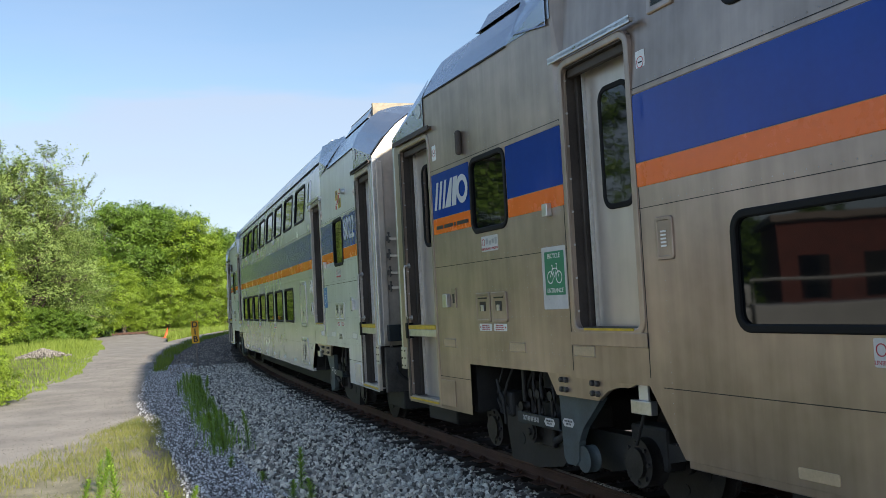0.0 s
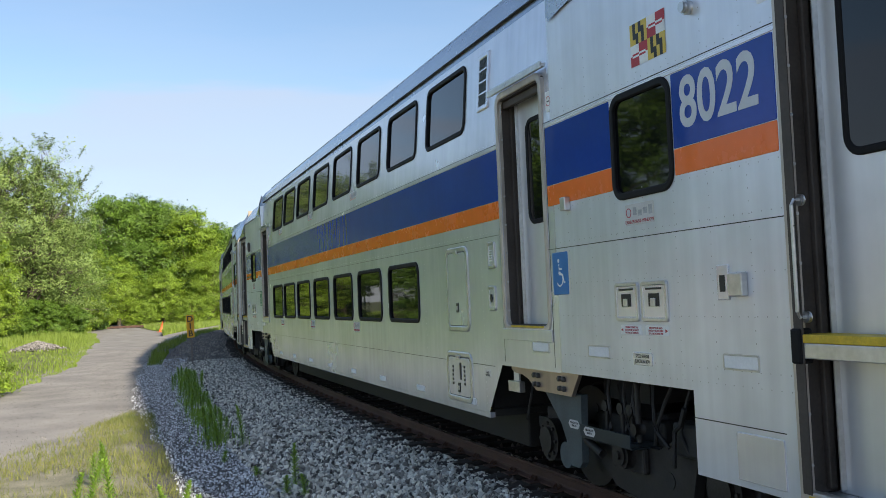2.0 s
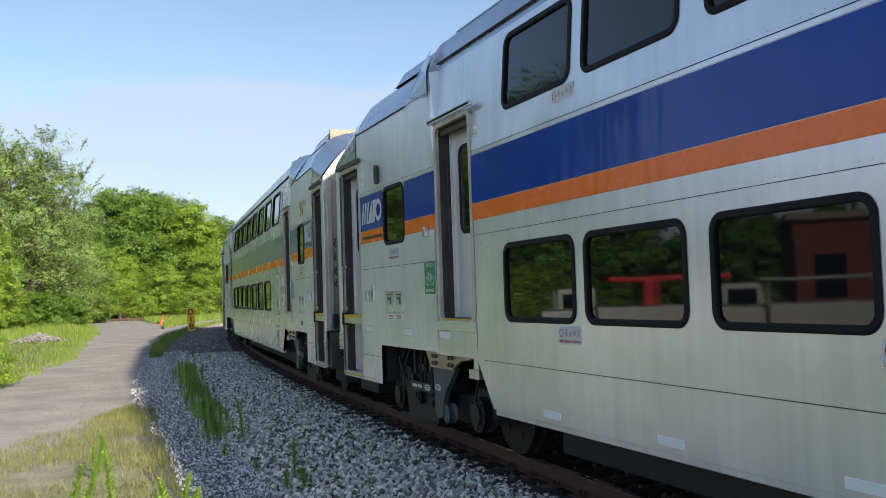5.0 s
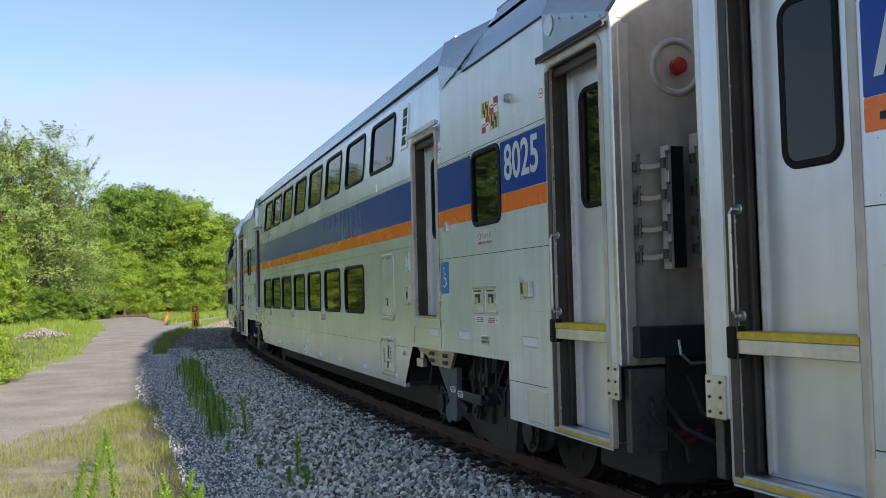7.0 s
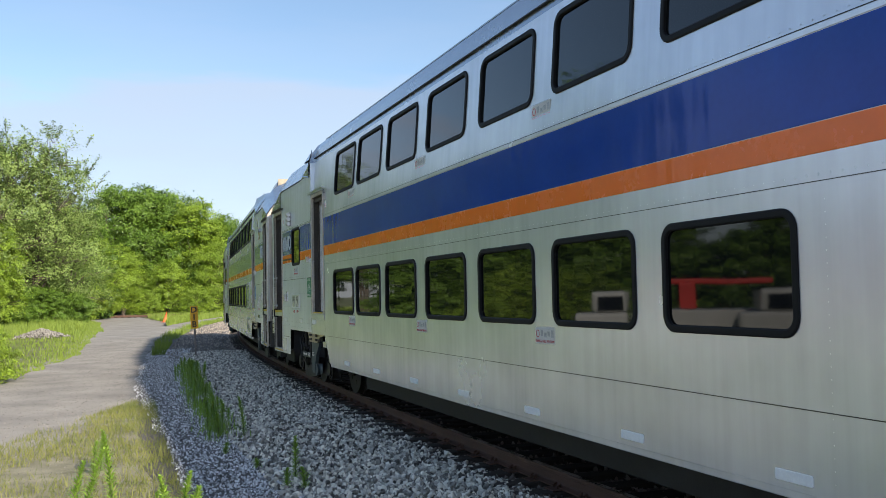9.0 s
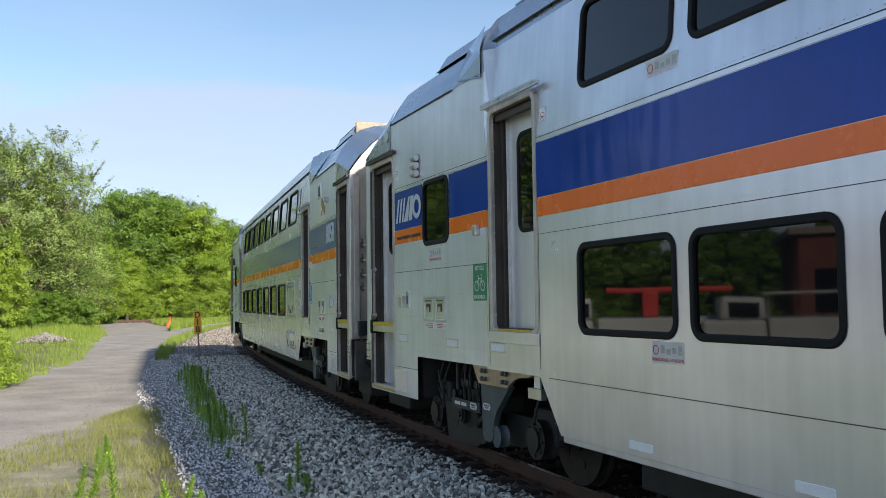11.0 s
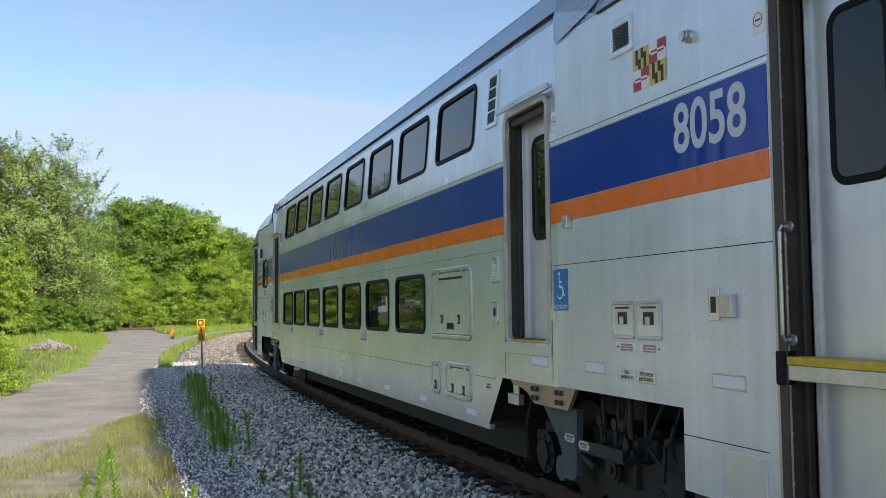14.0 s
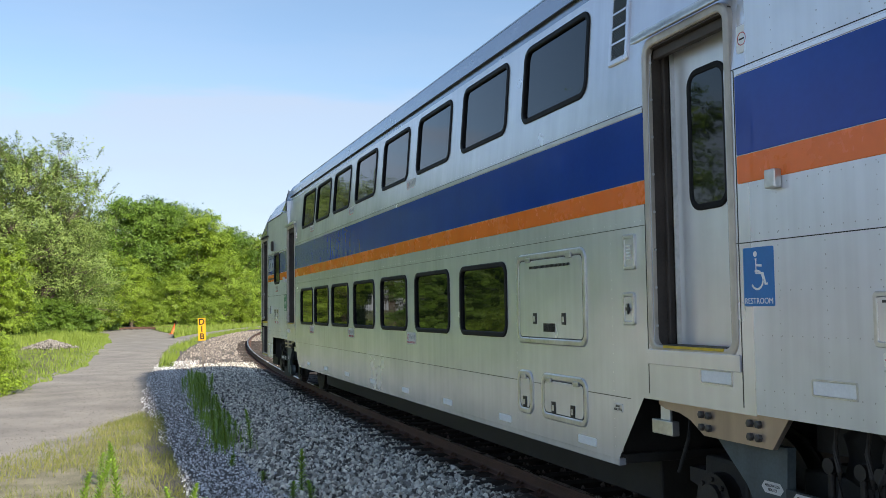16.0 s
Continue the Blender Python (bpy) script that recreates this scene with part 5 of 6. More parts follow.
    def clevis():
        bm = bmesh.new()
        tube(bm, [(0, 0, 0.36), (0.01, 0.02, 0.20), (-0.03, 0.03, 0.08), (-0.03, 0.03, -0.06), (0.01, 0.02, -0.12)], 0.016, 8)
        disc(bm, (0.05, 0.02, 0.10), (0, 1, 0), 0.045, 0.04, 12)
        box(bm, 0.03, 0.07, 0.0, 0.03, -0.12, 0.12, 0.01)
        return bm
    for x in (-0.08, 0.16, 0.30):
        shared("clevis", "dark_iron", b, clevis, (), (x * sign, 1.30, 0.78))
    for k, (x, d) in enumerate(((0.35, 0.1), (0.52, -0.08), (0.78, 0.12), (1.0, 0.05))):
        shared("brake_hose", "black", b, lambda: tube(bmesh.new(), [(0, 0, 0.40), (d * 0.6, 0.04, 0.24), (d, 0.06, 0.12), (d * 1.2, 0.06, 0.04), (d * 0.4, 0.03, -0.06)], 0.014, 6), (k,), (x * sign, 1.28, 0.72))
    shared("brake_hose", "black", b, lambda: tube(bmesh.new(), [(0, 0, 0.5), (-0.05, 0.06, 0.25), (0.08, 0.06, 0.0)], 0.014, 6), ("end",), (-1.5 * sign, 1.3, 0.62))
    shared("hanger_link", "dark_iron", b, lambda: boxes((-0.02, 0.02, -0.02, 0.02, -0.22, 0.22), bevel=0.015), (), (0.42 * sign, 1.36, 0.88))
    shared("hanger_pin", "wheel", b, lambda: disc(bmesh.new(), (0, 0, 0), (0, 1, 0), 0.045, 0.08, 12), (), (0.42 * sign, 1.37, 0.76))
    shared("brake_caliper", "black", b, lambda: boxes((-0.16, 0.16, -0.08, 0.08, -0.12, 0.12), bevel=0.03), (), (0.95 * sign, 1.24, 0.74))
    sets = []

    def wset():
        bm = bmesh.new()
        disc(bm, (0, 0, 0), (0, 1, 0), 0.07, 2.1, 12)
        for s in (-1, 1):
            disc(bm, (0, s * 0.765, 0), (0, 1, 0), 0.46, 0.11, 40)
            disc(bm, (0, s * 0.700, 0), (0, 1, 0), 0.485, 0.03, 40)
            disc(bm, (0, s * 0.83, 0), (0, 1, 0), 0.14, 0.06, 16)
            for k in range(5):
                a = k * 2 * math.pi / 5
                disc(bm, (0.27 * math.cos(a), s * 0.822, 0.27 * math.sin(a)), (0, 1, 0), 0.045, 0.012, 8)
        return bm
    for x in (-1.3, 1.3):
        w = shared("wheelset", "wheel", b, wset)
        w.location = (x, 0, 0.46)
        sets.append(w)
    return sets


def car_end(car, sign, steel):
    """What stands on a car's end: posts, gangway, marker lamp, cable rack, coupler."""
    x = sign * 12.49
    o = sign
    shared("corner_post", "trim", car, lambda: boxes((-0.03, 0.03, -0.10, 0.0, 1.22, 3.76), bevel=0.012), (), (x, HALF + 0.004, 0))
    shared("post_plate", "trim", car, lambda: boxes((-0.02, 0.16, -0.012, 0.012, 0.98, 1.24), bevel=0.004) if sign < 0 else boxes((-0.16, 0.02, -0.012, 0.012, 0.98, 1.24), bevel=0.004), (sign,), (x, HALF + 0.006, 0))

    def pb():
        bm = bmesh.new()
        for u in (0.02, 0.12):
            for z in (1.02, 1.11, 1.20):
                disc(bm, (-sign * u, 0.014, z), (0, 1, 0), 0.010, 0.014, 8)
        return bm
    shared("plate_bolts", "frame_brown", car, pb, (sign,), (x, HALF + 0.006, 0))["kind"] = "stuff"
    shared("end_skirt", "end_dark", car, lambda: boxes((-0.04, 0.04, 0.0, 0.30, 0.60, 1.20), bevel=0.01), (), (x, 1.14, 0))
    shared("end_rim", "end", car, lambda: boxes((-0.035, 0.035, -0.05, 0.05, 1.22, 3.72), bevel=0.015), (), (x, 1.40, 0))
    shared("air_hose", "black", car, lambda: tube(bmesh.new(), [(sign * 0.05, 0, 0), (sign * 0.10, 0.02, -0.03), (sign * 0.13, 0.02, -0.10), (sign * 0.12, -0.04, -0.17), (sign * 0.12, -0.14, -0.24), (sign * 0.13, -0.24, -0.34), (sign * 0.12, -0.26, -0.46)], 0.020, 8), (sign,), (x, 1.28, 0.98))
    shared("gangway", "gasket", car, lambda: boxes((0, sign * 0.40, -0.55, 0.55, 1.35, 3.55), bevel=0.03), (sign,), (x, 0, 0))
    shared("buffer_box", "dark_box", car, lambda: boxes((0, sign * 0.12, -0.9, 1.40, 1.28, 1.50), bevel=0.012), (sign,), (x, 0, 0))

    def gear():
        bm = bmesh.new()
        # wide plate added to hide sunlit stones beyond the gap between cars
        box(bm, sign * -0.06, sign * 0.02, -1.4, 1.12, 0.45, 1.30, 0.01)
        box(bm, 0, sign * 0.05, 0.35, 0.72, 0.85, 1.2, 0.02)
        box(bm, 0, sign * 0.06, 0.80, 1.06, 0.80, 0.84, 0.01)
        # low dark box added where the space below is open and only shaded
        box(bm, sign * -0.9, 0, -1.3, 1.2, 0.35, 0.66, 0.02)
        box(bm, 0, sign * 0.46, -0.18, 0.18, 0.65, 0.95, 0.03)
        tube(bm, [(sign * 0.2, 1.05, 1.15), (sign * 0.3, 1.02, 0.9), (sign * 0.34, 0.8, 0.72), (sign * 0.42, 0.5, 0.62)], 0.025, 10)
        tube(bm, [(sign * 0.1, 1.2, 0.98), (sign * 0.2, 1.1, 0.78), (sign * 0.36, 0.9, 0.66), (sign * 0.42, 0.7, 0.60)], 0.025, 10)
        return bm
    shared("coupler_gear", "black", car, gear, (sign,), (x, 0, 0))
    shared("uncoupling_lever", "trim", car, lambda: tube(bmesh.new(), [(sign * 0.13, 1.08, 1.40), (sign * 0.15, 1.08, 1.30), (sign * 0.15, 1.0, 1.23), (sign * 0.15, 0.2, 1.22)], 0.012, 6), (sign,), (x, 0, 0))
    if sign < 0:
        shared("marker_lamp", "end", car, lambda: ring_lamp(sign), (), (x, 0.94, 3.42), "recessed round marker lamp with red lens")
        shared("marker_lens", "lens_red", car, lambda: disc(bmesh.new(), (-0.035, 0, 0), (1, 0, 0), 0.062, 0.05, 24), (), (x, 0.94, 3.42))

        def rack(y0, y1, z1):
            # upright channel: bright front flange, dark web
            bm = bmesh.new()
            box(bm, -0.15, -0.03, y0, y1, 1.92, z1, 0.006)
            for z in (2.0, 2.2, 2.4, 2.6, 2.75):
                disc(bm, (-0.152, (y0 + y1) / 2, z), (1, 0, 0), 0.010, 0.01, 6)
            return bm

        def flange(y1, z1):
            return boxes((-0.165, -0.06, y1 - 0.002, y1 + 0.022, 1.91, z1 + 0.005), bevel=0.003)
        for z, word in ((0.715, "DANGER"), (0.655, "480V")):
            wd = lettering(car, "warning_words", word, (x - 0.023, 0.95, z), 0.052, "decal_red")
            wd.rotation_euler = (0, 0, math.pi / 2)
        for y0, y1, z1 in ((1.00, 1.115, 2.80), (0.70, 0.87, 2.90)):
            ch = shared("cable_rack", "gasket", car, lambda: rack(y0, y1, z1), (y0,), (x, 0, 0))
            shared("rack_flange", "trim", ch, lambda: flange(y1, z1), (y1,))

        def clamp():
            bm = bmesh.new()
            box(bm, -0.05, 0.0, -0.03, 0.03, -0.035, 0.035, 0.006)
            tube(bm, [(-0.055, 0, -0.06), (-0.055, 0, 0.065)], 0.011, 8)
            disc(bm, (-0.055, 0, 0.075), (0, 0, 1), 0.016, 0.02, 8)
            return bm

        def strap():
            # flat metal band that sags a little between its clamps
            v, f = [], []
            for k in range(7):
                u = k / 6
                d = -0.06 - 0.05 * u
                z = -0.015 * math.sin(math.pi * u) + 0.02 * u
                v += [(d, -0.19 * u, z - 0.017), (d, -0.19 * u, z + 0.017), (d + 0.004, -0.19 * u, z + 0.017), (d + 0.004, -0.19 * u, z - 0.017)]
            for k in range(6):
                for q in range(4):
                    f.append((4 * k + q, 4 * k + (q + 1) % 4, 4 * k + 4 + (q + 1) % 4, 4 * k + 4 + q))
            return poly_mesh("strap", v, f)
        for ya, yb, zs in ((1.32, 1.13, (2.00, 2.20, 2.43, 2.66)), (0.885, 0.70, (2.06, 2.26, 2.48, 2.72))):
            for z in zs:
                cl = shared("cable_clamp", "end_dark", car, clamp, (), (x - (0.0 if ya > 1 else 0.09), ya, z))
                shared("clamp_strap", "end", cl, strap)
                if ya > 1:
                    shared("cable_clamp", "end_dark", car, clamp, (), (x - 0.10, yb + 0.01, z + 0.02))
    else:
        shared("marker_lamp", "end", car, lambda: ring_lamp(sign), ("+",), (x, 0.94, 3.42))
        shared("marker_lens", "lens_red", car, lambda: disc(bmesh.new(), (0.035, 0, 0), (1, 0, 0), 0.075, 0.05, 24), ("+",), (x, 0.94, 3.42))
    # bolted hood plate over the end door with a round speaker
    xc = sign * 11.93
    hood = shared("hood_plate", "roof", car, lambda: poly_mesh("hood_plate", [(sign * 0.55, 0.010, 0), (sign * -0.55, 0.010, 0), (sign * -0.55, 0.010, 0.33), (sign * 0.55, 0.010, 0.04), (sign * -0.55, -0.095, 0.565), (sign * 0.55, -0.185, 0.31)],
                                                                     [(0, 1, 2, 3), (3, 2, 4, 5)] if sign > 0 else [(3, 2, 1, 0), (5, 4, 2, 3)]), (sign,), (xc, HALF, 3.77))

    def bolt():
        bm = bmesh.new()
        for k in range(5):
            disc(bm, (sign * (0.45 - 0.225 * k), 0.012, 0.03 + 0.058 * k), (0, 1, 0), 0.012, 0.014, 6)
        return bm
    shared("hood_bolts", "trim", hood, bolt, (sign,))["kind"] = "stuff"
    shared("speaker", "trim", hood, lambda: disc(bmesh.new(), (sign * -0.42, 0.01, 0.20), (0, 1, 0), 0.085, 0.016, 20), (sign,))


def ring_lamp(sign):
    bm = bmesh.new()
    n, rows = 28, ((0.0, 0.225), (0.012, 0.220), (0.014, 0.175), (-0.004, 0.165), (-0.05, 0.10), (-0.05, 0.04))
    rings = [[bm.verts.new((sign * d, r * math.cos(2 * math.pi * k / n), r * math.sin(2 * math.pi * k / n))) for k in range(n)] for d, r in rows]
    for a, b in zip(rings, rings[1:]):
        for k in range(n):
            bm.faces.new((a[k], a[(k + 1) % n], b[(k + 1) % n], b[k])).smooth = True
    bm.faces.new(rings[-1])
    bmesh.ops.recalc_face_normals(bm, faces=bm.faces)
    return bm


def rail_car(number, steel, kind, label, shift=0.0):
    car = thing("rail_car", (0, 0, 0), label, "train car", "cars of the passing train")
    roofm = "roof"
    build_shell(car, steel, roofm, kind, shift)
    for c in LOWER_X:
        window(car, c + shift, 1.49, 2.24, 1.36)
    tilt = math.atan2(0.09, 1.10)
    for c in UPPER_X:
        window(car, c + shift, 3.50, 4.25, 1.33, tilt)
    if kind != "restroom":
        window(car, -9.94, 2.43, 3.20, 0.80)
    window(car, 9.76, 2.43, 3.20, 0.84)
    for d in END_DOORS:
        door(car, d[0], d[1], 0.66, True, steel)
    for d in MID_DOORS:
        door(car, d[0], d[1], 1.49, False, steel)
    runs = [(-7.37, 7.21), (8.28, 9.33), (10.19, 11.23)]
    runs += [(-11.36, -8.44)] if kind == "restroom" else [(-11.36, -10.35), (-9.53, -8.44)]
    for a, b in runs:
        decal(car, "blue_stripe", a, b, 2.690, 3.180, "blue")
        decal(car, "orange_stripe", a, b, 2.515, 2.686, "orange")
    logo(car)
    fleet = lettering(car, "fleet_number", number, (-10.83 if kind != "restroom" else -10.78, HALF + 0.0045, 2.95), 0.46, "decal_grey", stretch=0.86, bold=0.008)
    flag(car)
    # side lamps and speaker domes
    shared("signal_lamp", "trim", car, lambda: disc(disc(bmesh.new(), (0, 0.02, 0), (0, 1, 0), 0.045, 0.04, 14), (0, 0.05, 0), (0, 1, 0), 0.034, 0.03, 12), (), (-10.60, HALF, 3.55))
    if number == "8025":
        for z in (3.32, 3.415, 3.51):
            shared("indicator_lamp", "trim", car, lambda: disc(disc(bmesh.new(), (0, 0.045, 0), (1, 0, 0), 0.042, 0.13, 14), (-0.066, 0.045, 0), (1, 0, 0), 0.030, 0.012, 12), (), (10.34, HALF, z))
        shared("lamp_base", "frame_brown", car, lambda: boxes((-0.04, 0.04, 0, 0.03, -0.14, 0.14), bevel=0.004), (), (10.34, HALF, 3.415))
    else:
        shared("indicator_lamp", "frame_brown", car, lambda: boxes((-0.035, 0.035, 0, 0.07, -0.13, 0.13), bevel=0.03), ("bar",), (10.34, HALF, 3.40))
    # ventilation grille high beside the first upper window
    lv = shared("louvre", steel, car, lambda: ring_mesh("louvre", 0.30, 0.58, 0.02, 0.05, 0.02), (), (-6.98, lean_y(-6.98, 3.93) + 0.018, 3.93))
    lv.rotation_euler = (tilt, 0, 0)
    shared("grille", "truck_grey", lv, lambda: boxes(*[(-0.105, 0.105, -0.012, -0.004, z * 0.012 - 0.24, z * 0.012 - 0.24 + 0.006) for z in range(40)]))
    shared("grille_bar", steel, lv, lambda: boxes(*[(-0.11, 0.11, -0.01, 0.0, z - 0.008, z + 0.008) for z in (-0.12, 0.0, 0.12)]))
    if shift:
        lv2 = shared("louvre", steel, car, lambda: ring_mesh("louvre", 0.30, 0.58, 0.02, 0.05, 0.02), (), (6.86, lean_y(6.86, 4.0) + 0.018, 4.0))
        lv2.rotation_euler = (tilt, 0, 0)
        shared("grille", "truck_grey", lv2, lambda: None)
        shared("grille_bar", steel, lv2, lambda: None)
        n2 = framed_box(car, "intercom", 6.82, 7.02, 1.98, 2.28, steel, False)
        shared("speaker_holes", "white", n2, lambda: boxes(*[(-0.03, 0.03, -0.002, 0.002, z, z + 0.012) for z in (-0.06, -0.035, -0.01, 0.015, 0.04)]))
    # service boxes and reflectors
    framed_box(car, "release_box", -9.82, -9.50, 1.56, 1.84, steel)
    framed_box(car, "release_box", -10.19, -9.86, 1.56, 1.84, steel)
    framed_box(car, "release_box", 9.83, 10.17, 1.55, 1.84, steel)
    framed_box(car, "release_box", 9.46, 9.80, 1.55, 1.84, steel)
    for a in (-9.86, 9.81):
        for s, dx in ((-1, -0.17), (1, 0.17)):
            d = decal(car, "release_notice", a + dx - 0.145, a + dx + 0.145, 1.465, 1.535, "white", "white instruction label with red print", 0.003)
            for k, words in enumerate(("EMERGENCY DOOR RELEASE", "OPEN FLAP - PULL RED HANDLE", "SLIDE ADJACENT DOOR OPEN")):
                lettering(d, "release_words", words, (-s * 0.012, 0.001, 0.0185 - 0.0195 * k), 0.018, "decal_red", stretch=0.72, extrude=0.0005)
            shared("arrow", "decal_red", d, lambda: poly_mesh("arrow", [(s * 0.105, 0.001, 0.012), (s * 0.105, 0.001, -0.012), (s * 0.137, 0.001, 0)], [(0, 1, 2) if s > 0 else (0, 2, 1)]), (s,))
    k1 = shared("key_box", steel, car, lambda: boxes((-0.055, 0.055, 0, 0.014, -0.10, 0.11), bevel=0.004), (), (-10.80, HALF, 1.80))
    shared("key_slot", "decal_black", k1, lambda: boxes((-0.026, 0.026, 0.012, 0.016, -0.05, 0.05)))
    shared("key_flap", "trim", car, lambda: boxes((-0.065, 0.065, 0, 0.05, -0.07, 0.07), bevel=0.008), (), (-10.96, HALF, 1.79))
    k2 = shared("key_box", steel, car, lambda: boxes((-0.055, 0.055, 0, 0.014, -0.10, 0.11), bevel=0.004), (), (10.74, HALF, 1.80))
    shared("key_slot", "decal_black", k2, lambda: boxes((-0.026, 0.026, 0.012, 0.016, -0.05, 0.05)))
    shared("key_flap", "trim", car, lambda: boxes((-0.065, 0.065, 0, 0.05, -0.07, 0.07), bevel=0.008), (), (10.92, HALF, 1.78))
    for x, z in ((-9.2, 1.325), (-10.92, 1.33), (-8.16, 1.325), (8.1, 1.32), (10.94, 1.325), (9.3, 1.32)):
        f = shared("reflector_rim", "trim" if steel == "steel" else steel, car, lambda: ring_mesh("reflector_rim", 0.34, 0.098, 0.012, 0.012, 0.01), (), (x, HALF + 0.006, z))
        shared("reflector", "tan_film" if steel == "steel_dirty" else "white", f, lambda: plate_mesh("reflector", 0.316, 0.074, 0.008, 0.006), (), (0, -0.001, 0))
    for k in range(8):
        decal(car, "sill_reflector", -6.55 + 1.72 * k, -6.24 + 1.72 * k, 0.672, 0.738, "tan_film" if steel == "steel_dirty" else "white", y=0.006)
    hatch_rows = [(-6.47, -5.79, 1.42, 2.32, 1, False), (-6.48, -5.70, 0.67, 1.20, 1, False)] if kind != "restroom" else [(-6.44, -5.04, 1.45, 2.27, 2, True), (-6.42, -5.55, 0.80, 1.20, 2, False), (-5.36, -5.02, 0.80, 1.20, 1, False)]
    for a, b, c, d, n, v in hatch_rows:
        rim = hatch(car, a, b, c, d, steel, n, v)
        if kind != "restroom" and c < 1:
            for k in range(5):
                for u, dz in ((0.185, 0.0), (-0.17, 0.01)):
                    shared("switch", "decal_black", rim, lambda: boxes((-0.017, 0.017, -0.004, 0.003, -0.012, 0.012), bevel=0.002), (), (u, 0, 0.10 - 0.045 * k + dz))
            shared("gauge_slot", "decal_black", rim, lambda: boxes((-0.022, 0.022, -0.004, 0.003, -0.09, 0.09), bevel=0.003), (), (-0.05, 0, 0.06))
    note = decal(car, "brake_label", -6.98, -6.84, 0.985, 1.045, steel, y=0.006)
    for k, words in enumerate(("BRAKE", "INDICATOR")):
        lettering(note, "label_words", words, (0, 0.001, 0.013 - 0.026 * k), 0.026, "decal_black", stretch=0.85, extrude=0.0005)
    ic = framed_box(car, "intercom", -7.22, -7.05, 2.05, 2.31, steel, False)
    shared("speaker_holes", "white", ic, lambda: boxes(*[(-0.03, 0.03, -0.002, 0.002, z, z + 0.012) for z in (-0.06, -0.035, -0.01, 0.015, 0.04)]))
    ic = framed_box(car, "door_control", -7.20, -7.03, 1.64, 1.88, steel, False)
    shared("lock", "decal_black", ic, lambda: boxes((-0.012, 0.012, -0.002, 0.006, -0.04, 0.04), (-0.03, 0.03, -0.002, 0.006, -0.012, 0.012), bevel=0.002))
    for x in (-8.60, 8.42):
        shared("latch_box", "trim", car, lambda: boxes((-0.045, 0.045, 0, 0.055, -0.055, 0.055), bevel=0.008), (), (x - 0.2 if x < 0 else x + 0.12, HALF, 2.50))
    for x, z in ((-11.30, 3.45), (-8.52, 3.40), (11.12, 3.42), (7.10, 3.40)):
        d = decal(car, "no_smoking_sign", x - 0.055, x + 0.055, z - 0.085, z + 0.085, "white", "small white no smoking sign", 0.003)
        shared("ban_ring", "decal_red", d, lambda: ring_mesh("ban_ring", 0.085, 0.085, 0.04, 0.008, 0.001), (), (0, 0.0012, 0.0))
        shared("ban_mark", "decal_black", d, lambda: boxes((-0.025, 0.025, 0.0, 0.001, -0.006, 0.004)))
    if kind == "restroom":
        rv = shared("air_vent", steel, car, lambda: ring_mesh("air_vent", 0.34, 0.27, 0.015, 0.05, 0.02), (), (-9.72, HALF + 0.016, 3.80))
        shared("grille", "decal_black", rv, lambda: boxes(*[(-0.11, 0.11, -0.012, -0.004, z * 0.022 - 0.085, z * 0.022 - 0.085 + 0.013) for z in range(8)]), ("small",))
    tags = ((-9.83, ("SPEED SENSOR", "JUNCTION BOX")),) if kind != "restroom" else ((-9.97, ("SPEED SENSOR", "JUNCTION BOX")), (-9.70, ("TOILET", "DRAIN VALVE")))
    for x, lines in tags:
        n3 = decal(car, "valve_label", x - 0.125, x + 0.125, 1.255, 1.345, steel, y=0.006)
        for k, words in enumerate(lines):
            lettering(n3, "label_words", words, (0, 0.001, 0.018 - 0.036 * k), 0.036, "decal_black", stretch=0.74, extrude=0.0005)
    # sensor hung beside the bolted plate
    for x in (-7.46, 7.40):
        sb = shared("sensor_box", "trim", car, lambda: boxes((-0.13, 0.13, -0.03, 0.03, -0.05, 0.05), bevel=0.006), (), (x, 1.44, 0.93))
        shared("sensor_bracket", "door_steel", sb, lambda: boxes((-0.06, 0.06, -0.02, 0.0, 0.05, 0.22), bevel=0.003))
    # blue wheelchair sign, green bicycle sign
    ws = decal(car, "access_sign", -8.75, -8.47, 1.77, 2.12, "sign_blue", "blue wheelchair access sign", 0.004)
    wheelchair(ws, (0, 0.001, 0.02 if kind == "restroom" else -0.01))
    if kind == "restroom":
        lettering(ws, "sign_words", "RESTROOM", (0, 0.001, -0.145), 0.05, "white", extrude=0.0006)
    if steel == "steel_dirty":
        decal(car, "sign_backing", 8.31, 8.73, 1.66, 2.19, "notice", "worn white patch behind the bicycle sign", 0.002)
    bs = decal(car, "bicycle_sign", 8.34, 8.68, 1.78, 2.15, "sign_green", "green bicycle entrance sign", 0.004)
    lettering(bs, "sign_words", "BICYCLE", (0, 0.001, 0.145), 0.058, "white", extrude=0.0006)
    lettering(bs, "sign_words", "ENTRANCE", (0, 0.001, -0.148), 0.055, "white", extrude=0.0006)

    def bike():
        bm = bmesh.new()
        for x in (-0.075, 0.075):
            tube(bm, [(x + 0.05 * math.cos(radians(a)), 0, -0.035 + 0.05 * math.sin(radians(a))) for a in range(0, 361, 24)], 0.005, 5)
        tube(bm, [(0.075, 0, -0.035), (0.03, 0, 0.04), (-0.045, 0, 0.04), (-0.075, 0, -0.035)], 0.005, 5)
        tube(bm, [(0.03, 0, 0.04), (0.0, 0, -0.035), (-0.045, 0, 0.045), (-0.05, 0, 0.075), (-0.03, 0, 0.08)], 0.005, 5)
        tube(bm, [(0.03, 0, 0.04), (0.033, 0, 0.065), (0.05, 0, 0.066)], 0.006, 5)
        bmesh.ops.scale(bm, vec=(1, 0.15, 1), verts=bm.verts)
        return bm
    shared("bicycle_symbol", "white", bs, bike, (), (0, 0.001, 0.0))
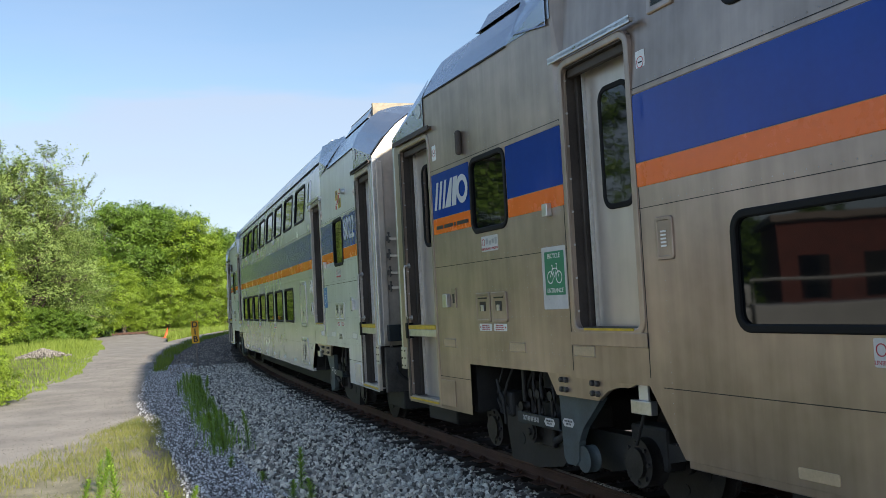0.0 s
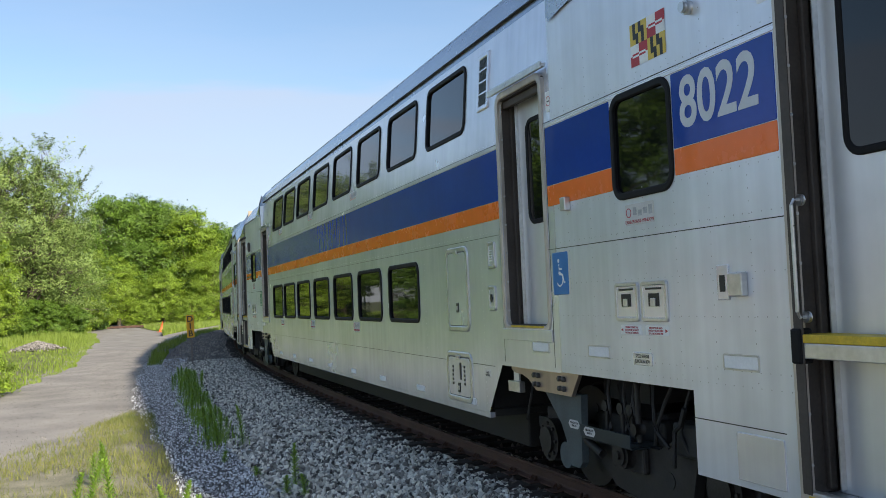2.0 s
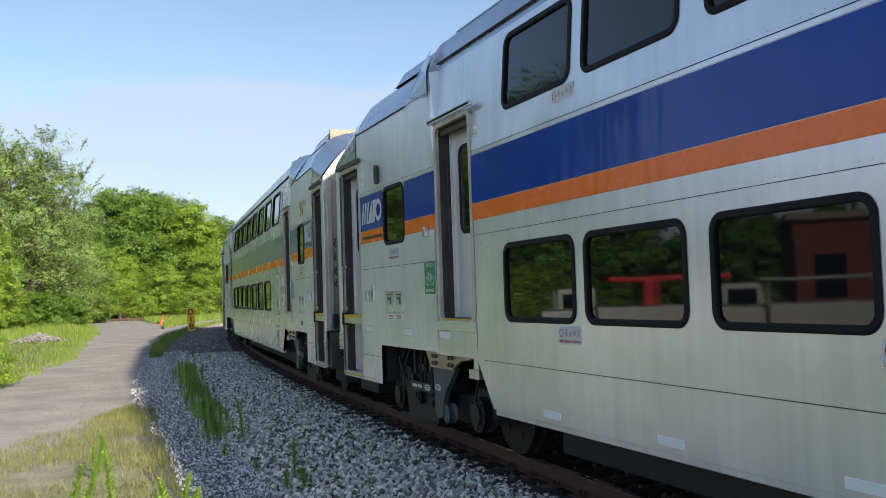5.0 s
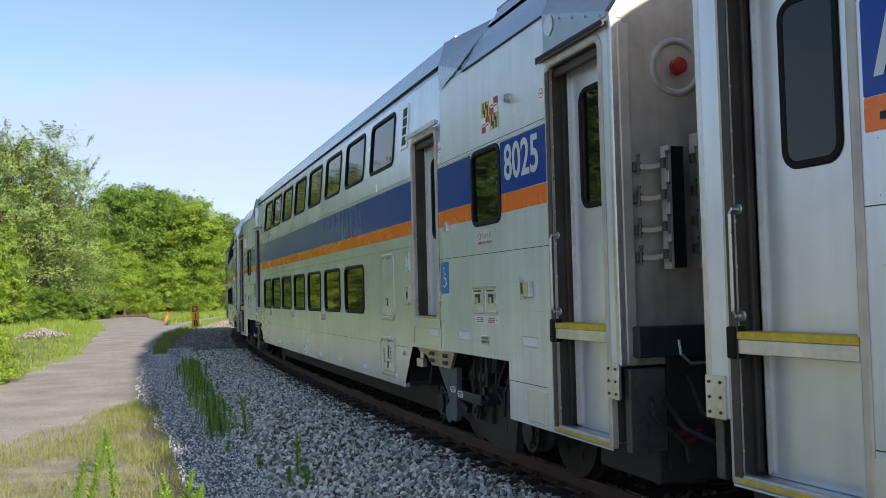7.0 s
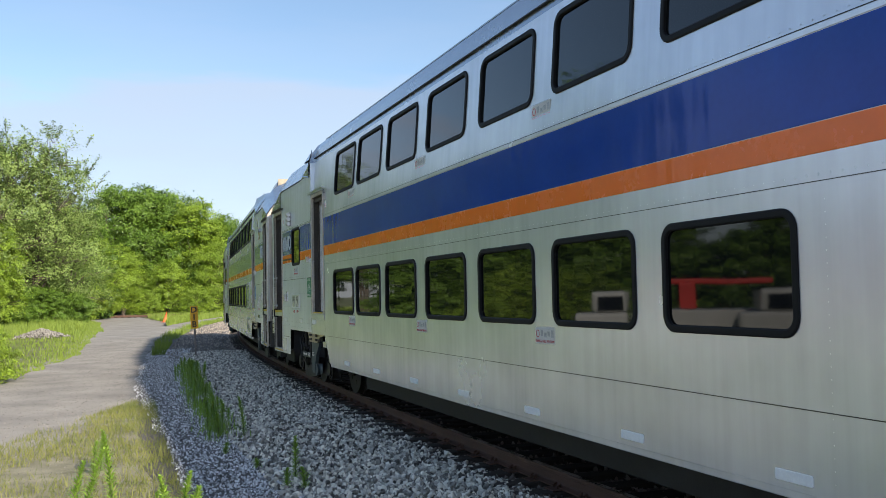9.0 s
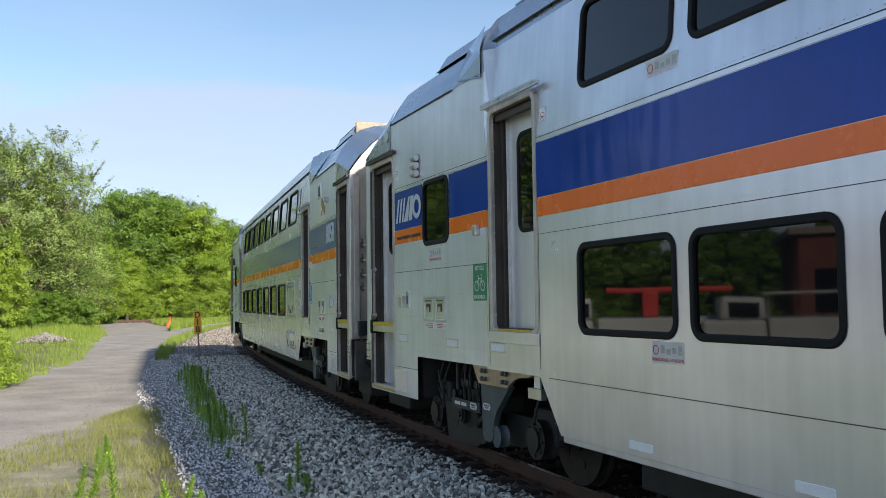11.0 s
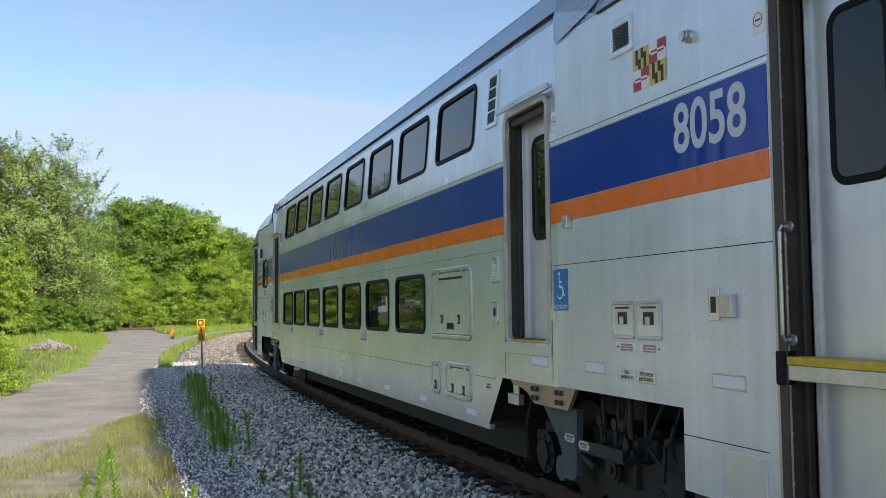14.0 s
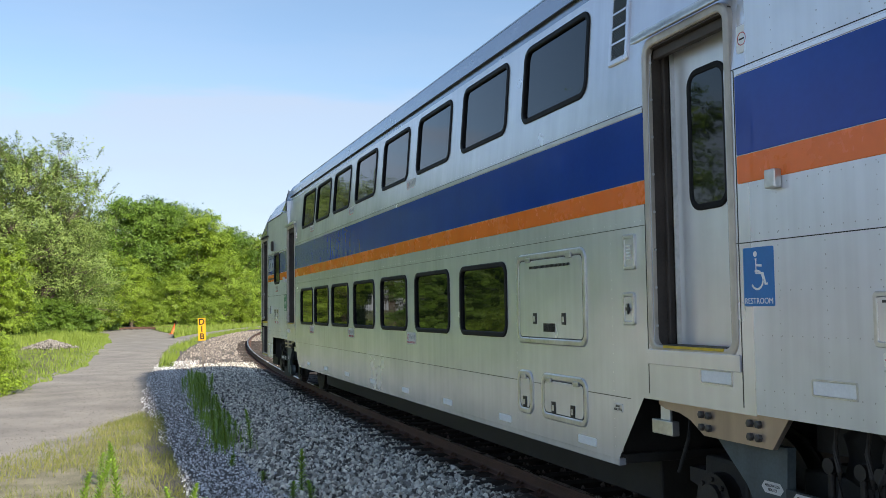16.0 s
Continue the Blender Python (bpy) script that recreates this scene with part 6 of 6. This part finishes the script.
    for x in ([-9.88] if kind != "restroom" else []) + [9.78]:
        window_notice(car, x, 2.315)
    for x in (-1.54, 1.87, 5.28):
        for z in (1.40, 3.41):
            window_notice(car, x + shift, z)
    for x0, x1 in ((-11.27, -10.84), (10.86, 11.24)):
        shared("access_plate", steel, car, lambda: plate_mesh("access_plate", 0.42, 0.28, 0.01, 0.01), (), ((x0 + x1) / 2, HALF + 0.008, 0.78))
    car_end(car, -1, steel)
    car_end(car, 1, steel)
    if kind == "restroom":
        for words, z in (("WATER FILL", 1.165), ("MAX PRESS", 1.075), ("50 PSI", 1.035)):
            lettering(car, "plate_words", words, (-12.42, HALF + 0.0195, z), 0.026, "decal_black", stretch=0.7, extrude=0.0006)
    wheels = bogie(car, -1) + bogie(car, 1, steel == "steel_dirty")
    return car, wheels


# ---- assemble: track and stones ----
build_track()
scatter_stones("ballast_stones", 34000, ballast_at, 0.036, "stone", "loose grey and tan crushed stone ballast", 5)
scatter_stones("inner_ballast_stones", 12000, inner_ballast_at, 0.034, "stone_dark", "grimy brown ballast stones between the ties, darkened for shade", 15)
# the far, sunlit stretch takes the darker copy of the stone
scatter_stones("far_ballast_stones", 9000, far_ballast_at, 0.040, "stone_sunlit", "loose crushed stone ballast beside the far rails", 6)
scatter_stones("shoulder_gravel", 26000, shoulder_at, 0.019, "blue_gravel", "fine blue-grey gravel at the foot of the ballast", 7)
scatter_stones("road_gravel", 26000, road_stone_at, 0.012, "road_stone", "small loose stones on the gravel road", 8)

# ---- the train ----
CARS = [rail_car("8014", "steel_dirty", "plain", "grimy brown-stained stainless bilevel rail car with blue and orange stripes", -0.27),
        rail_car("8022", "steel", "plain", "pale steel bilevel rail car with blue and orange stripes"),
        rail_car("8025", "steel", "plain", "clean pale steel bilevel rail car with blue and orange stripes"),
        rail_car("8058", "steel", "restroom", "pale steel bilevel restroom car at the tail of the train")]


# ---- sign, cone, marker, stone pile, far crossing ----
def track_sign(at):
    e = thing("track_sign", Matrix.Translation(at) @ pose(0, 0, 0, 0, -2.0, 0), "upright amber sign plate with black letters on a thin post", "sign")
    part("post", boxes((-0.028, 0.028, -0.02, 0.02, -0.2, 1.80), bevel=0.004), "post", e)
    plate = part("plate", boxes((-0.135, 0.135, -0.030, -0.022, 1.02, 1.82), bevel=0.003), "sign_yellow", e)
    for k, ch in enumerate("DIB"):
        me = text_mesh("letter", ch, 0.30, bold=0.006)
        me.transform(pose(0, 0, 0, 0, 0, 180))
        o = part("letter", me, "decal_black", plate)
        o.location = (0, -0.032, 1.68 - 0.26 * k)
    return e


track_sign(trk(34.2, 2.9, GROUND + 0.03))


def cone(at):
    e = thing("traffic_cone", at, "leaning orange plastic traffic cone in the grass", "traffic cone")
    bm = bmesh.new()
    tube(bm, [(0, 0, 0.04), (0.10, 0, 0.5), (0.2, 0, 1.0)], 0.19, 14, [1, 0.6, 0.22])
    part("cone_body", bm, "cone", e)
    part("cone_base", boxes((-0.27, 0.27, -0.27, 0.27, 0, 0.05), bevel=0.02), "cone", e)
    return e


cone(polar(-16.61, 92, GROUND))
e = thing("marker_post", polar(-21.04, 112, GROUND), "small white marker board on a short post", "marker")
part("post", boxes((-0.06, 0.06, -0.05, 0.05, 0, 1.3), bevel=0.01), "post", e)
part("board", boxes((-0.29, 0.29, -0.08, -0.05, 1.0, 1.58), bevel=0.02), "white", e)


def pile_at(rng):
    a, r = rng.uniform(0, 6.28), abs(rng.gauss(0, 0.45))
    if r > 1.0:
        return None
    c = polar(-23.25, 60, GROUND)
    return Vector((c.x + 1.7 * r * math.cos(a), c.y + 1.5 * r * math.sin(a), GROUND + 0.5 * max(0, 1 - r) + rng.uniform(-0.05, 0.03)))


scatter_stones("stone_pile", 1800, pile_at, 0.075, "road_stone", "low heap of grey stones in the grass", 9)


def crossing():
    e = thing("spur_track", polar(-19.6, 122, GROUND), "rusty spur rails and timbers across the gravel road", "railway track", kind="structure")
    e.rotation_euler = (0, 0, radians(12))
    for y in (-0.75, 0.75):
        part("rail", boxes((-13, 9, y - 0.06, y + 0.06, 0.05, 0.30), bevel=0.01), "rail_side", e)
    tm = None
    for k in range(28):
        b = boxes((-0.12, 0.12, -1.3, 1.3, -0.05, 0.14), bevel=0.01) if tm is None else tm
        o = part("tie", b, "tie", e)
        tm = o.data
        o.location = (-12 + 0.75 * k, 0, 0)


crossing()

# ---- grass and weeds ----
def lerp_rows(s, rows):
    return float(np.interp(s, [r[0] for r in rows], [r[1] for r in rows]))


LEFT = [(-10, 11.2), (6, 11.0), (16, 10.0), (25, 8.8), (38, 8.0), (50, 9.0), (70, 11.5), (90, 16.2), (115, 26), (150, 44)]


def meadow_at(rng):
    s = 2 + 120 * rng.random() ** 1.25
    lat = lerp_rows(s, LEFT) - 0.7 + 22.7 * rng.random() ** 2.0 + 0.4 * noise.noise(Vector((s * 0.5, 0, 7)))
    p = trk(s, lat, GROUND - 0.02)
    az = math.degrees(math.atan2(p.x, p.y))
    if abs(az + 23.25) < 1.7 and 36 < p.length < 61.5:
        return p, 0.28
    edge = lat - lerp_rows(s, LEFT) + 0.5
    return p, (0.25 + 0.75 * min(1, max(0, edge) / 1.8)) * (0.8 + 0.5 * noise.noise(Vector((p.x * 0.25, p.y * 0.25, 0)))) * (1 + 0.4 * (s > 60))


def island_at(rng):
    s = 52 + 120 * rng.random()
    a = lerp_rows(s, [(52, 5.4), (64, 6.7), (80, 7.4), (300, 7.6)])
    b = lerp_rows(s, [(52, 5.4), (70, 6.2), (90, 9.3), (115, 17.5), (150, 29), (300, 60)])
    if b <= a:
        return None
    return trk(s, rng.uniform(a, b), GROUND - 0.02), 0.9


def verge_at(rng):
    s = 36 + 110 * rng.random()
    lat = rng.uniform(4.0, 4.5 + 0.5 * max(0, min(1, (s - 40) / 14)))
    patch = noise.noise(Vector((s * 0.18, 2.0, 0))) + 0.5 * noise.noise(Vector((s * 0.9, lat * 2, 0)))
    if patch < rng.uniform(-0.25, 0.25):
        return None
    return trk(s, lat, GROUND), 0.6 + 0.5 * rng.random()


def strip_at(rng):
    s = 13.5 + 17 * rng.random()
    lat = 3.35 + rng.gauss(0, 0.14) - 0.012 * (s - 20)
    if noise.noise(Vector((s * 0.9, 5.0, 0))) < rng.uniform(-0.4, 0.1):
        return None
    return trk(s, lat, bed_height(lat) - 0.01), 0.6 + 0.7 * rng.random()


def dry_at(rng):
    s = 5.5 + 14.5 * rng.random()
    w = rng.random()
    lat = 4.25 + 2.6 * w ** 1.2 * min(1, (21 - s) / 7)
    patch = noise.noise(Vector((s * 0.55, lat * 0.8, 8.0))) + 0.5 * noise.noise(Vector((s * 2.2, lat * 2.4, 3.0)))
    if patch < rng.uniform(-0.45, 0.35) + 0.25 * w - 0.2:
        return None
    return trk(s, lat, GROUND - 0.01), 0.7 + 0.9 * rng.random() ** 3


def far_grass_at(rng):
    d = rng.uniform(75, 165)
    p = polar(rng.uniform(-45, -8), d, GROUND - 0.02)
    s = (p - trk(0)).length
    if (p - Vector((CX, CY, p.z))).length - R < lerp_rows(s, [(0, 12), (70, 11.5), (90, 16.2), (115, 26), (150, 44)]):
        return None
    return p, 1.0


blades("meadow_grass", 48000, meadow_at, 0.52, 0.014, "grass", "tall lush green grass beside the gravel road", 21)
blades("far_meadow_grass", 22000, far_grass_at, 0.50, 0.035, "grass", "tall grass before the wood", 22)
blades("island_grass", 16000, island_at, 0.55, 0.022, "grass", "green grass between the road and the path", 23)
blades("verge_grass", 12000, verge_at, 0.34, 0.012, "grass", "grass verge at the foot of the ballast", 24)
blades("ballast_weeds", 4200, strip_at, 0.17, 0.006, "weed", "patchy green weeds in the ballast shoulder", 25, 0.3)
blades("dry_grass", 32000, dry_at, 0.095, 0.0045, "grass_dry", "thin straw-coloured grass at the road's edge", 26, 0.8)
WEEDS = [(-12.1, 14.1, 0.66), (-9.1, 10.6, 0.56), (-19.4, 8.4, 1.02), (-22.05, 7.4, 0.95), (-21.35, 7.5, 1.0), (-20.15, 12.3, 0.46), (-20.55, 12.1, 0.40), (-19.0, 7.2, 0.62), (-20.6, 6.6, 0.62),
         (-16.4, 6.9, 0.74), (-15.9, 7.6, 0.78), (-14.4, 6.9, 0.66), (-17.1, 7.7, 0.60), (-13.9, 7.2, 0.58), (-16.2, 7.4, 0.80), (-15.3, 7.2, 0.74), (-15.7, 7.0, 0.70), (-16.9, 7.1, 0.64), (-14.9, 7.4, 0.70), (-17.6, 7.3, 0.58), (-18.3, 6.9, 0.56),
         (-8.5, 10.0, 0.30), (-9.6, 10.2, 0.26), (-11.3, 11.5, 0.16), (-13.2, 12.8, 0.18), (-23.4, 7.4, 0.42),
         (-15.6, 23.0, 0.40), (-14.7, 24.0, 0.45), (-14.4, 25.0, 0.42), (-15.9, 26.0, 0.36), (-15.0, 27.5, 0.36), (-13.6, 17.6, 0.32), (-14.0, 19.0, 0.28), (-13.0, 16.2, 0.24), (-14.2, 20.5, 0.34), (-15.3, 19.2, 0.26),
         (-14.6, 21.5, 0.40), (-14.9, 22.3, 0.36), (-13.9, 18.4, 0.36), (-13.3, 16.9, 0.34), (-14.1, 19.8, 0.40), (-16.0, 24.5, 0.44), (-15.2, 25.6, 0.42)]
for k, (az, dist, hgt) in enumerate(WEEDS):
    weed(polar(az, dist, GROUND), hgt, 100 + k)
rng = random.Random(77)
for k in range(44):   # a loose row of them along the foot of the ballast
    s = 13.6 + 15.5 * rng.random()
    lat = 3.33 + rng.gauss(0, 0.13) - 0.012 * (s - 20)
    weed(trk(s, lat, bed_height(lat) - 0.01), rng.uniform(0.20, 0.46), 300 + k)

# ---- woods ----
TREES = [("broad_a", -21.0 + 1.6 * k, 176, 13.5 + (k % 3)) for k in range(8)] + [("willow", -23.6, 92, 16.6), ("willow_b", -21.8, 96, 12.4), ("willow_b", -25.2, 90, 16.2), ("willow", -27.4, 86, 16.8), ("broad_c", -21.4, 112, 13.0), ("broad_c", -23.6, 112, 12.0), ("broad_a", -25.6, 108, 12.0), ("broad_b", -20.6, 112, 9.5), ("young", -21.6, 126, 10.8), ("young", -20.6, 128, 9.5), ("young", -22.6, 124, 8.0), ("broad_b", -25.9, 84, 8.5), ("broad_a", -19.4, 150, 19.8), ("broad_c", -17.6, 150, 20.6), ("broad_a", -16.1, 152, 19.2),
         ("broad_b", -14.7, 150, 17.4), ("broad_c", -13.2, 158, 16.6), ("broad_b", -11.8, 170, 15.5), ("broad_a", -10.4, 185, 15.5), ("broad_b", -9.0, 200, 15.5), ("broad_b", -18.9, 140, 10.0), ("young", -16.4, 138, 8.0), ("young", -20.2, 132, 7.5),
         ("broad_b", -13.6, 140, 10.5), ("broad_a", -22.4, 126, 13.0), ("broad_a", -24.0, 128, 13.0), ("broad_c", -25.8, 124, 13.0), ("broad_c", -30.5, 86, 17.0), ("broad_a", -35.0, 76, 17.5), ("broad_c", -39.0, 70, 13.0), ("broad_c", -42.0, 60, 22.0),
         ("broad_a", -48.5, 66, 9.0), ("broad_c", -54.5, 60, 9.6), ("broad_a", -61.0, 66, 8.0), ("broad_c", -68.0, 66, 7.6), ("broad_c", -76.0, 70, 8.0), ("broad_a", -84.0, 72, 7.5), ("broad_c", -92.0, 74, 8.0)]
LABELS = {"broad_a": "full green broadleaf tree at the edge of the wood", "broad_b": "sunlit yellow-green broadleaf tree", "broad_c": "dense dark green broadleaf tree", "willow": "tall airy grey-green tree with sparse twigs on top",
          "willow_b": "airy grey-green willow-like tree", "young": "young bright green tree before the wood", "shrub": "low leafy green shrub", "thicket": "dense dark green thicket under the trees"}
for k, (kind, az, dist, size) in enumerate(TREES):
    tree(kind, polar(az, dist, GROUND - 0.3), size, k * 67.0, LABELS[kind])
SHRUBS = [(-26.4, 27.5, 1.7), (-27.6, 26.5, 2.2), (-14.8, 132, 4.0), (-17.6, 130, 3.6), (-12.7, 150, 4.5), (-11.2, 165, 4.5), (-12.0, 148, 4.2),
          (-33, 33, 3.2), (-38, 36, 3.2)]
for k, (az, dist, size) in enumerate(SHRUBS):
    tree("shrub", polar(az, dist, GROUND - 0.1), size, k * 49.0, LABELS["shrub"], "shrub", "shrubs along the grass")

THICKETS = [(-23.2, 89, 3.4), (-24.7, 88, 3.6), (-21.7, 93, 3.0), (-26.0, 86, 3.6), (-22.9, 98, 5.2), (-24.6, 97, 5.8), (-26.2, 96, 5.5), (-20.9, 118, 5.0), (-21.3, 114, 6.0), (-22.5, 106, 6.5), (-23.8, 104, 6.0), (-25.1, 103, 6.8), (-26.4, 101, 6.2), (-27.7, 100, 6.5), (-19.6, 146, 6.0), (-17.4, 147, 6.5), (-15.6, 146, 6.0)]
THICKETS += [(-30.5 - 5.3 * k, 50 + 5 * (k % 2), 4.6 + 0.6 * (k % 3)) for k in range(13)]
for k, (az, dist, size) in enumerate(THICKETS):
    tree("thicket", polar(az, dist, GROUND - 0.1), size, k * 83.0, LABELS["thicket"], "shrub", "thickets of the wood")


# ---- behind the camera's left shoulder, seen in the train's windows ----
def depot():
    e = thing("brick_building", Matrix.Translation(polar(-58.5, 40, GROUND)) @ pose(0, 0, 0, 0, 0, 58.5), "red brick depot building with a flat roof", "building")
    part("wall", boxes((-2.5, 2.5, -4, 4, 0, 4.6), bevel=0.02), "brick", e)
    part("roof", boxes((-2.8, 2.8, -4.3, 4.3, 4.6, 4.9), bevel=0.03), "post", e)
    for k in range(2):
        w = part("window", boxes((-0.6, 0.6, -4.03, -3.99, 1.4, 3.2), bevel=0.01), "glass", e)
        w.location = (-1.2 + 2.4 * k, 0, 0)


def work_truck(at, turn, crane):
    e = thing("work_truck", Matrix.Translation(at) @ pose(0, 0, 0, 0, 0, turn), "white utility truck with a red crane boom" if crane else "white utility truck with a ladder rack", "truck")
    body = part("cab", boxes((1.6, 3.3, -1.0, 1.0, 0.55, 1.45), (1.6, 2.8, -0.95, 0.95, 1.45, 2.1), bevel=0.12), "truck_white", e)
    part("cab_window", boxes((1.75, 2.6, -0.97, 0.97, 1.5, 1.95), bevel=0.05), "glass", body)
    part("bed", boxes((-3.2, 1.5, -1.05, 1.05, 0.6, 1.5), bevel=0.05), "truck_white", e)
    if crane:
        part("boom", boxes((-2.6, 1.2, -0.10, 0.10, 2.25, 2.42), (-0.3, 0.1, -0.2, 0.2, 1.5, 2.3), bevel=0.05), "truck_red", e)
    else:
        part("rack", tube(tube(bmesh.new(), [(-3, -0.9, 1.5), (-3, -0.9, 2.2), (1.5, -0.9, 2.2), (1.5, -0.9, 1.5)], 0.04, 6), [(-3, 0.9, 1.5), (-3, 0.9, 2.2), (1.5, 0.9, 2.2), (1.5, 0.9, 1.5)], 0.04, 6), "truck_white", e)
    for x in (-2.2, 2.4):
        for y in (-0.95, 0.95):
            part("wheel", disc(bmesh.new(), (x, y, 0.4), (0, 1, 0), 0.4, 0.25, 20), "gasket", e)


depot()
work_truck(polar(-41.0, 26.0, GROUND), 52, True)
work_truck(polar(-51.5, 24.0, GROUND), 58, False)

# ---- the train's run ----
RUN = [(0, 24.36), (0.5, 22.07), (1, 19.94), (1.5, 17.61), (2, 15.32), (2.5, 13.13), (3, 10.67), (3.5, 8.33), (4, 6.04), (6.5, -5.29), (7, -7.71), (7.5, -10.02), (8, -12.37),
       (8.5, -14.66), (9, -17.02), (11.5, -27.86), (12, -29.9), (12.5, -31.71), (13, -33.46), (13.5, -35.0), (14, -36.29), (14.5, -37.28), (15, -38.05), (15.5, -38.57), (16, -38.8)]


def run_at(t):
    """Where the second car's middle is along the track: a smooth curve through RUN."""
    ts, ss = [r[0] for r in RUN], [r[1] for r in RUN]
    i = max(0, min(len(ts) - 2, sum(1 for a in ts if a <= t) - 1))

    def slope(k):
        a, b = max(0, k - 1), min(len(ts) - 1, k + 1)
        return (ss[b] - ss[a]) / (ts[b] - ts[a])
    h = ts[i + 1] - ts[i]
    u = (t - ts[i]) / h
    return (ss[i] * (1 + 2 * u) * (1 - u) ** 2 + h * slope(i) * u * (1 - u) ** 2 + ss[i + 1] * u * u * (3 - 2 * u) + h * slope(i + 1) * u * u * (u - 1))


def car_pose(s):
    a, b = trk(s - BOGIE), trk(s + BOGIE)
    d = b - a
    return Matrix.Translation((a + b) / 2) @ Matrix.Rotation(math.atan2(d.y, d.x), 4, "Z")


def motions():
    times = [k * 0.1 for k in range(161)]
    runs = [run_at(t) for t in times]
    for k, (car, wheels) in enumerate(CARS):
        walk(car, [(t, car_pose(s + (k - 1) * PITCH)) for t, s in zip(times, runs)])
        for w in wheels:
            at = w.location.copy()
            walk(w, [(t, Matrix.Translation(at) @ Matrix.Rotation(s / 0.46, 4, "Y")) for t, s in zip(times, runs)])


motions()
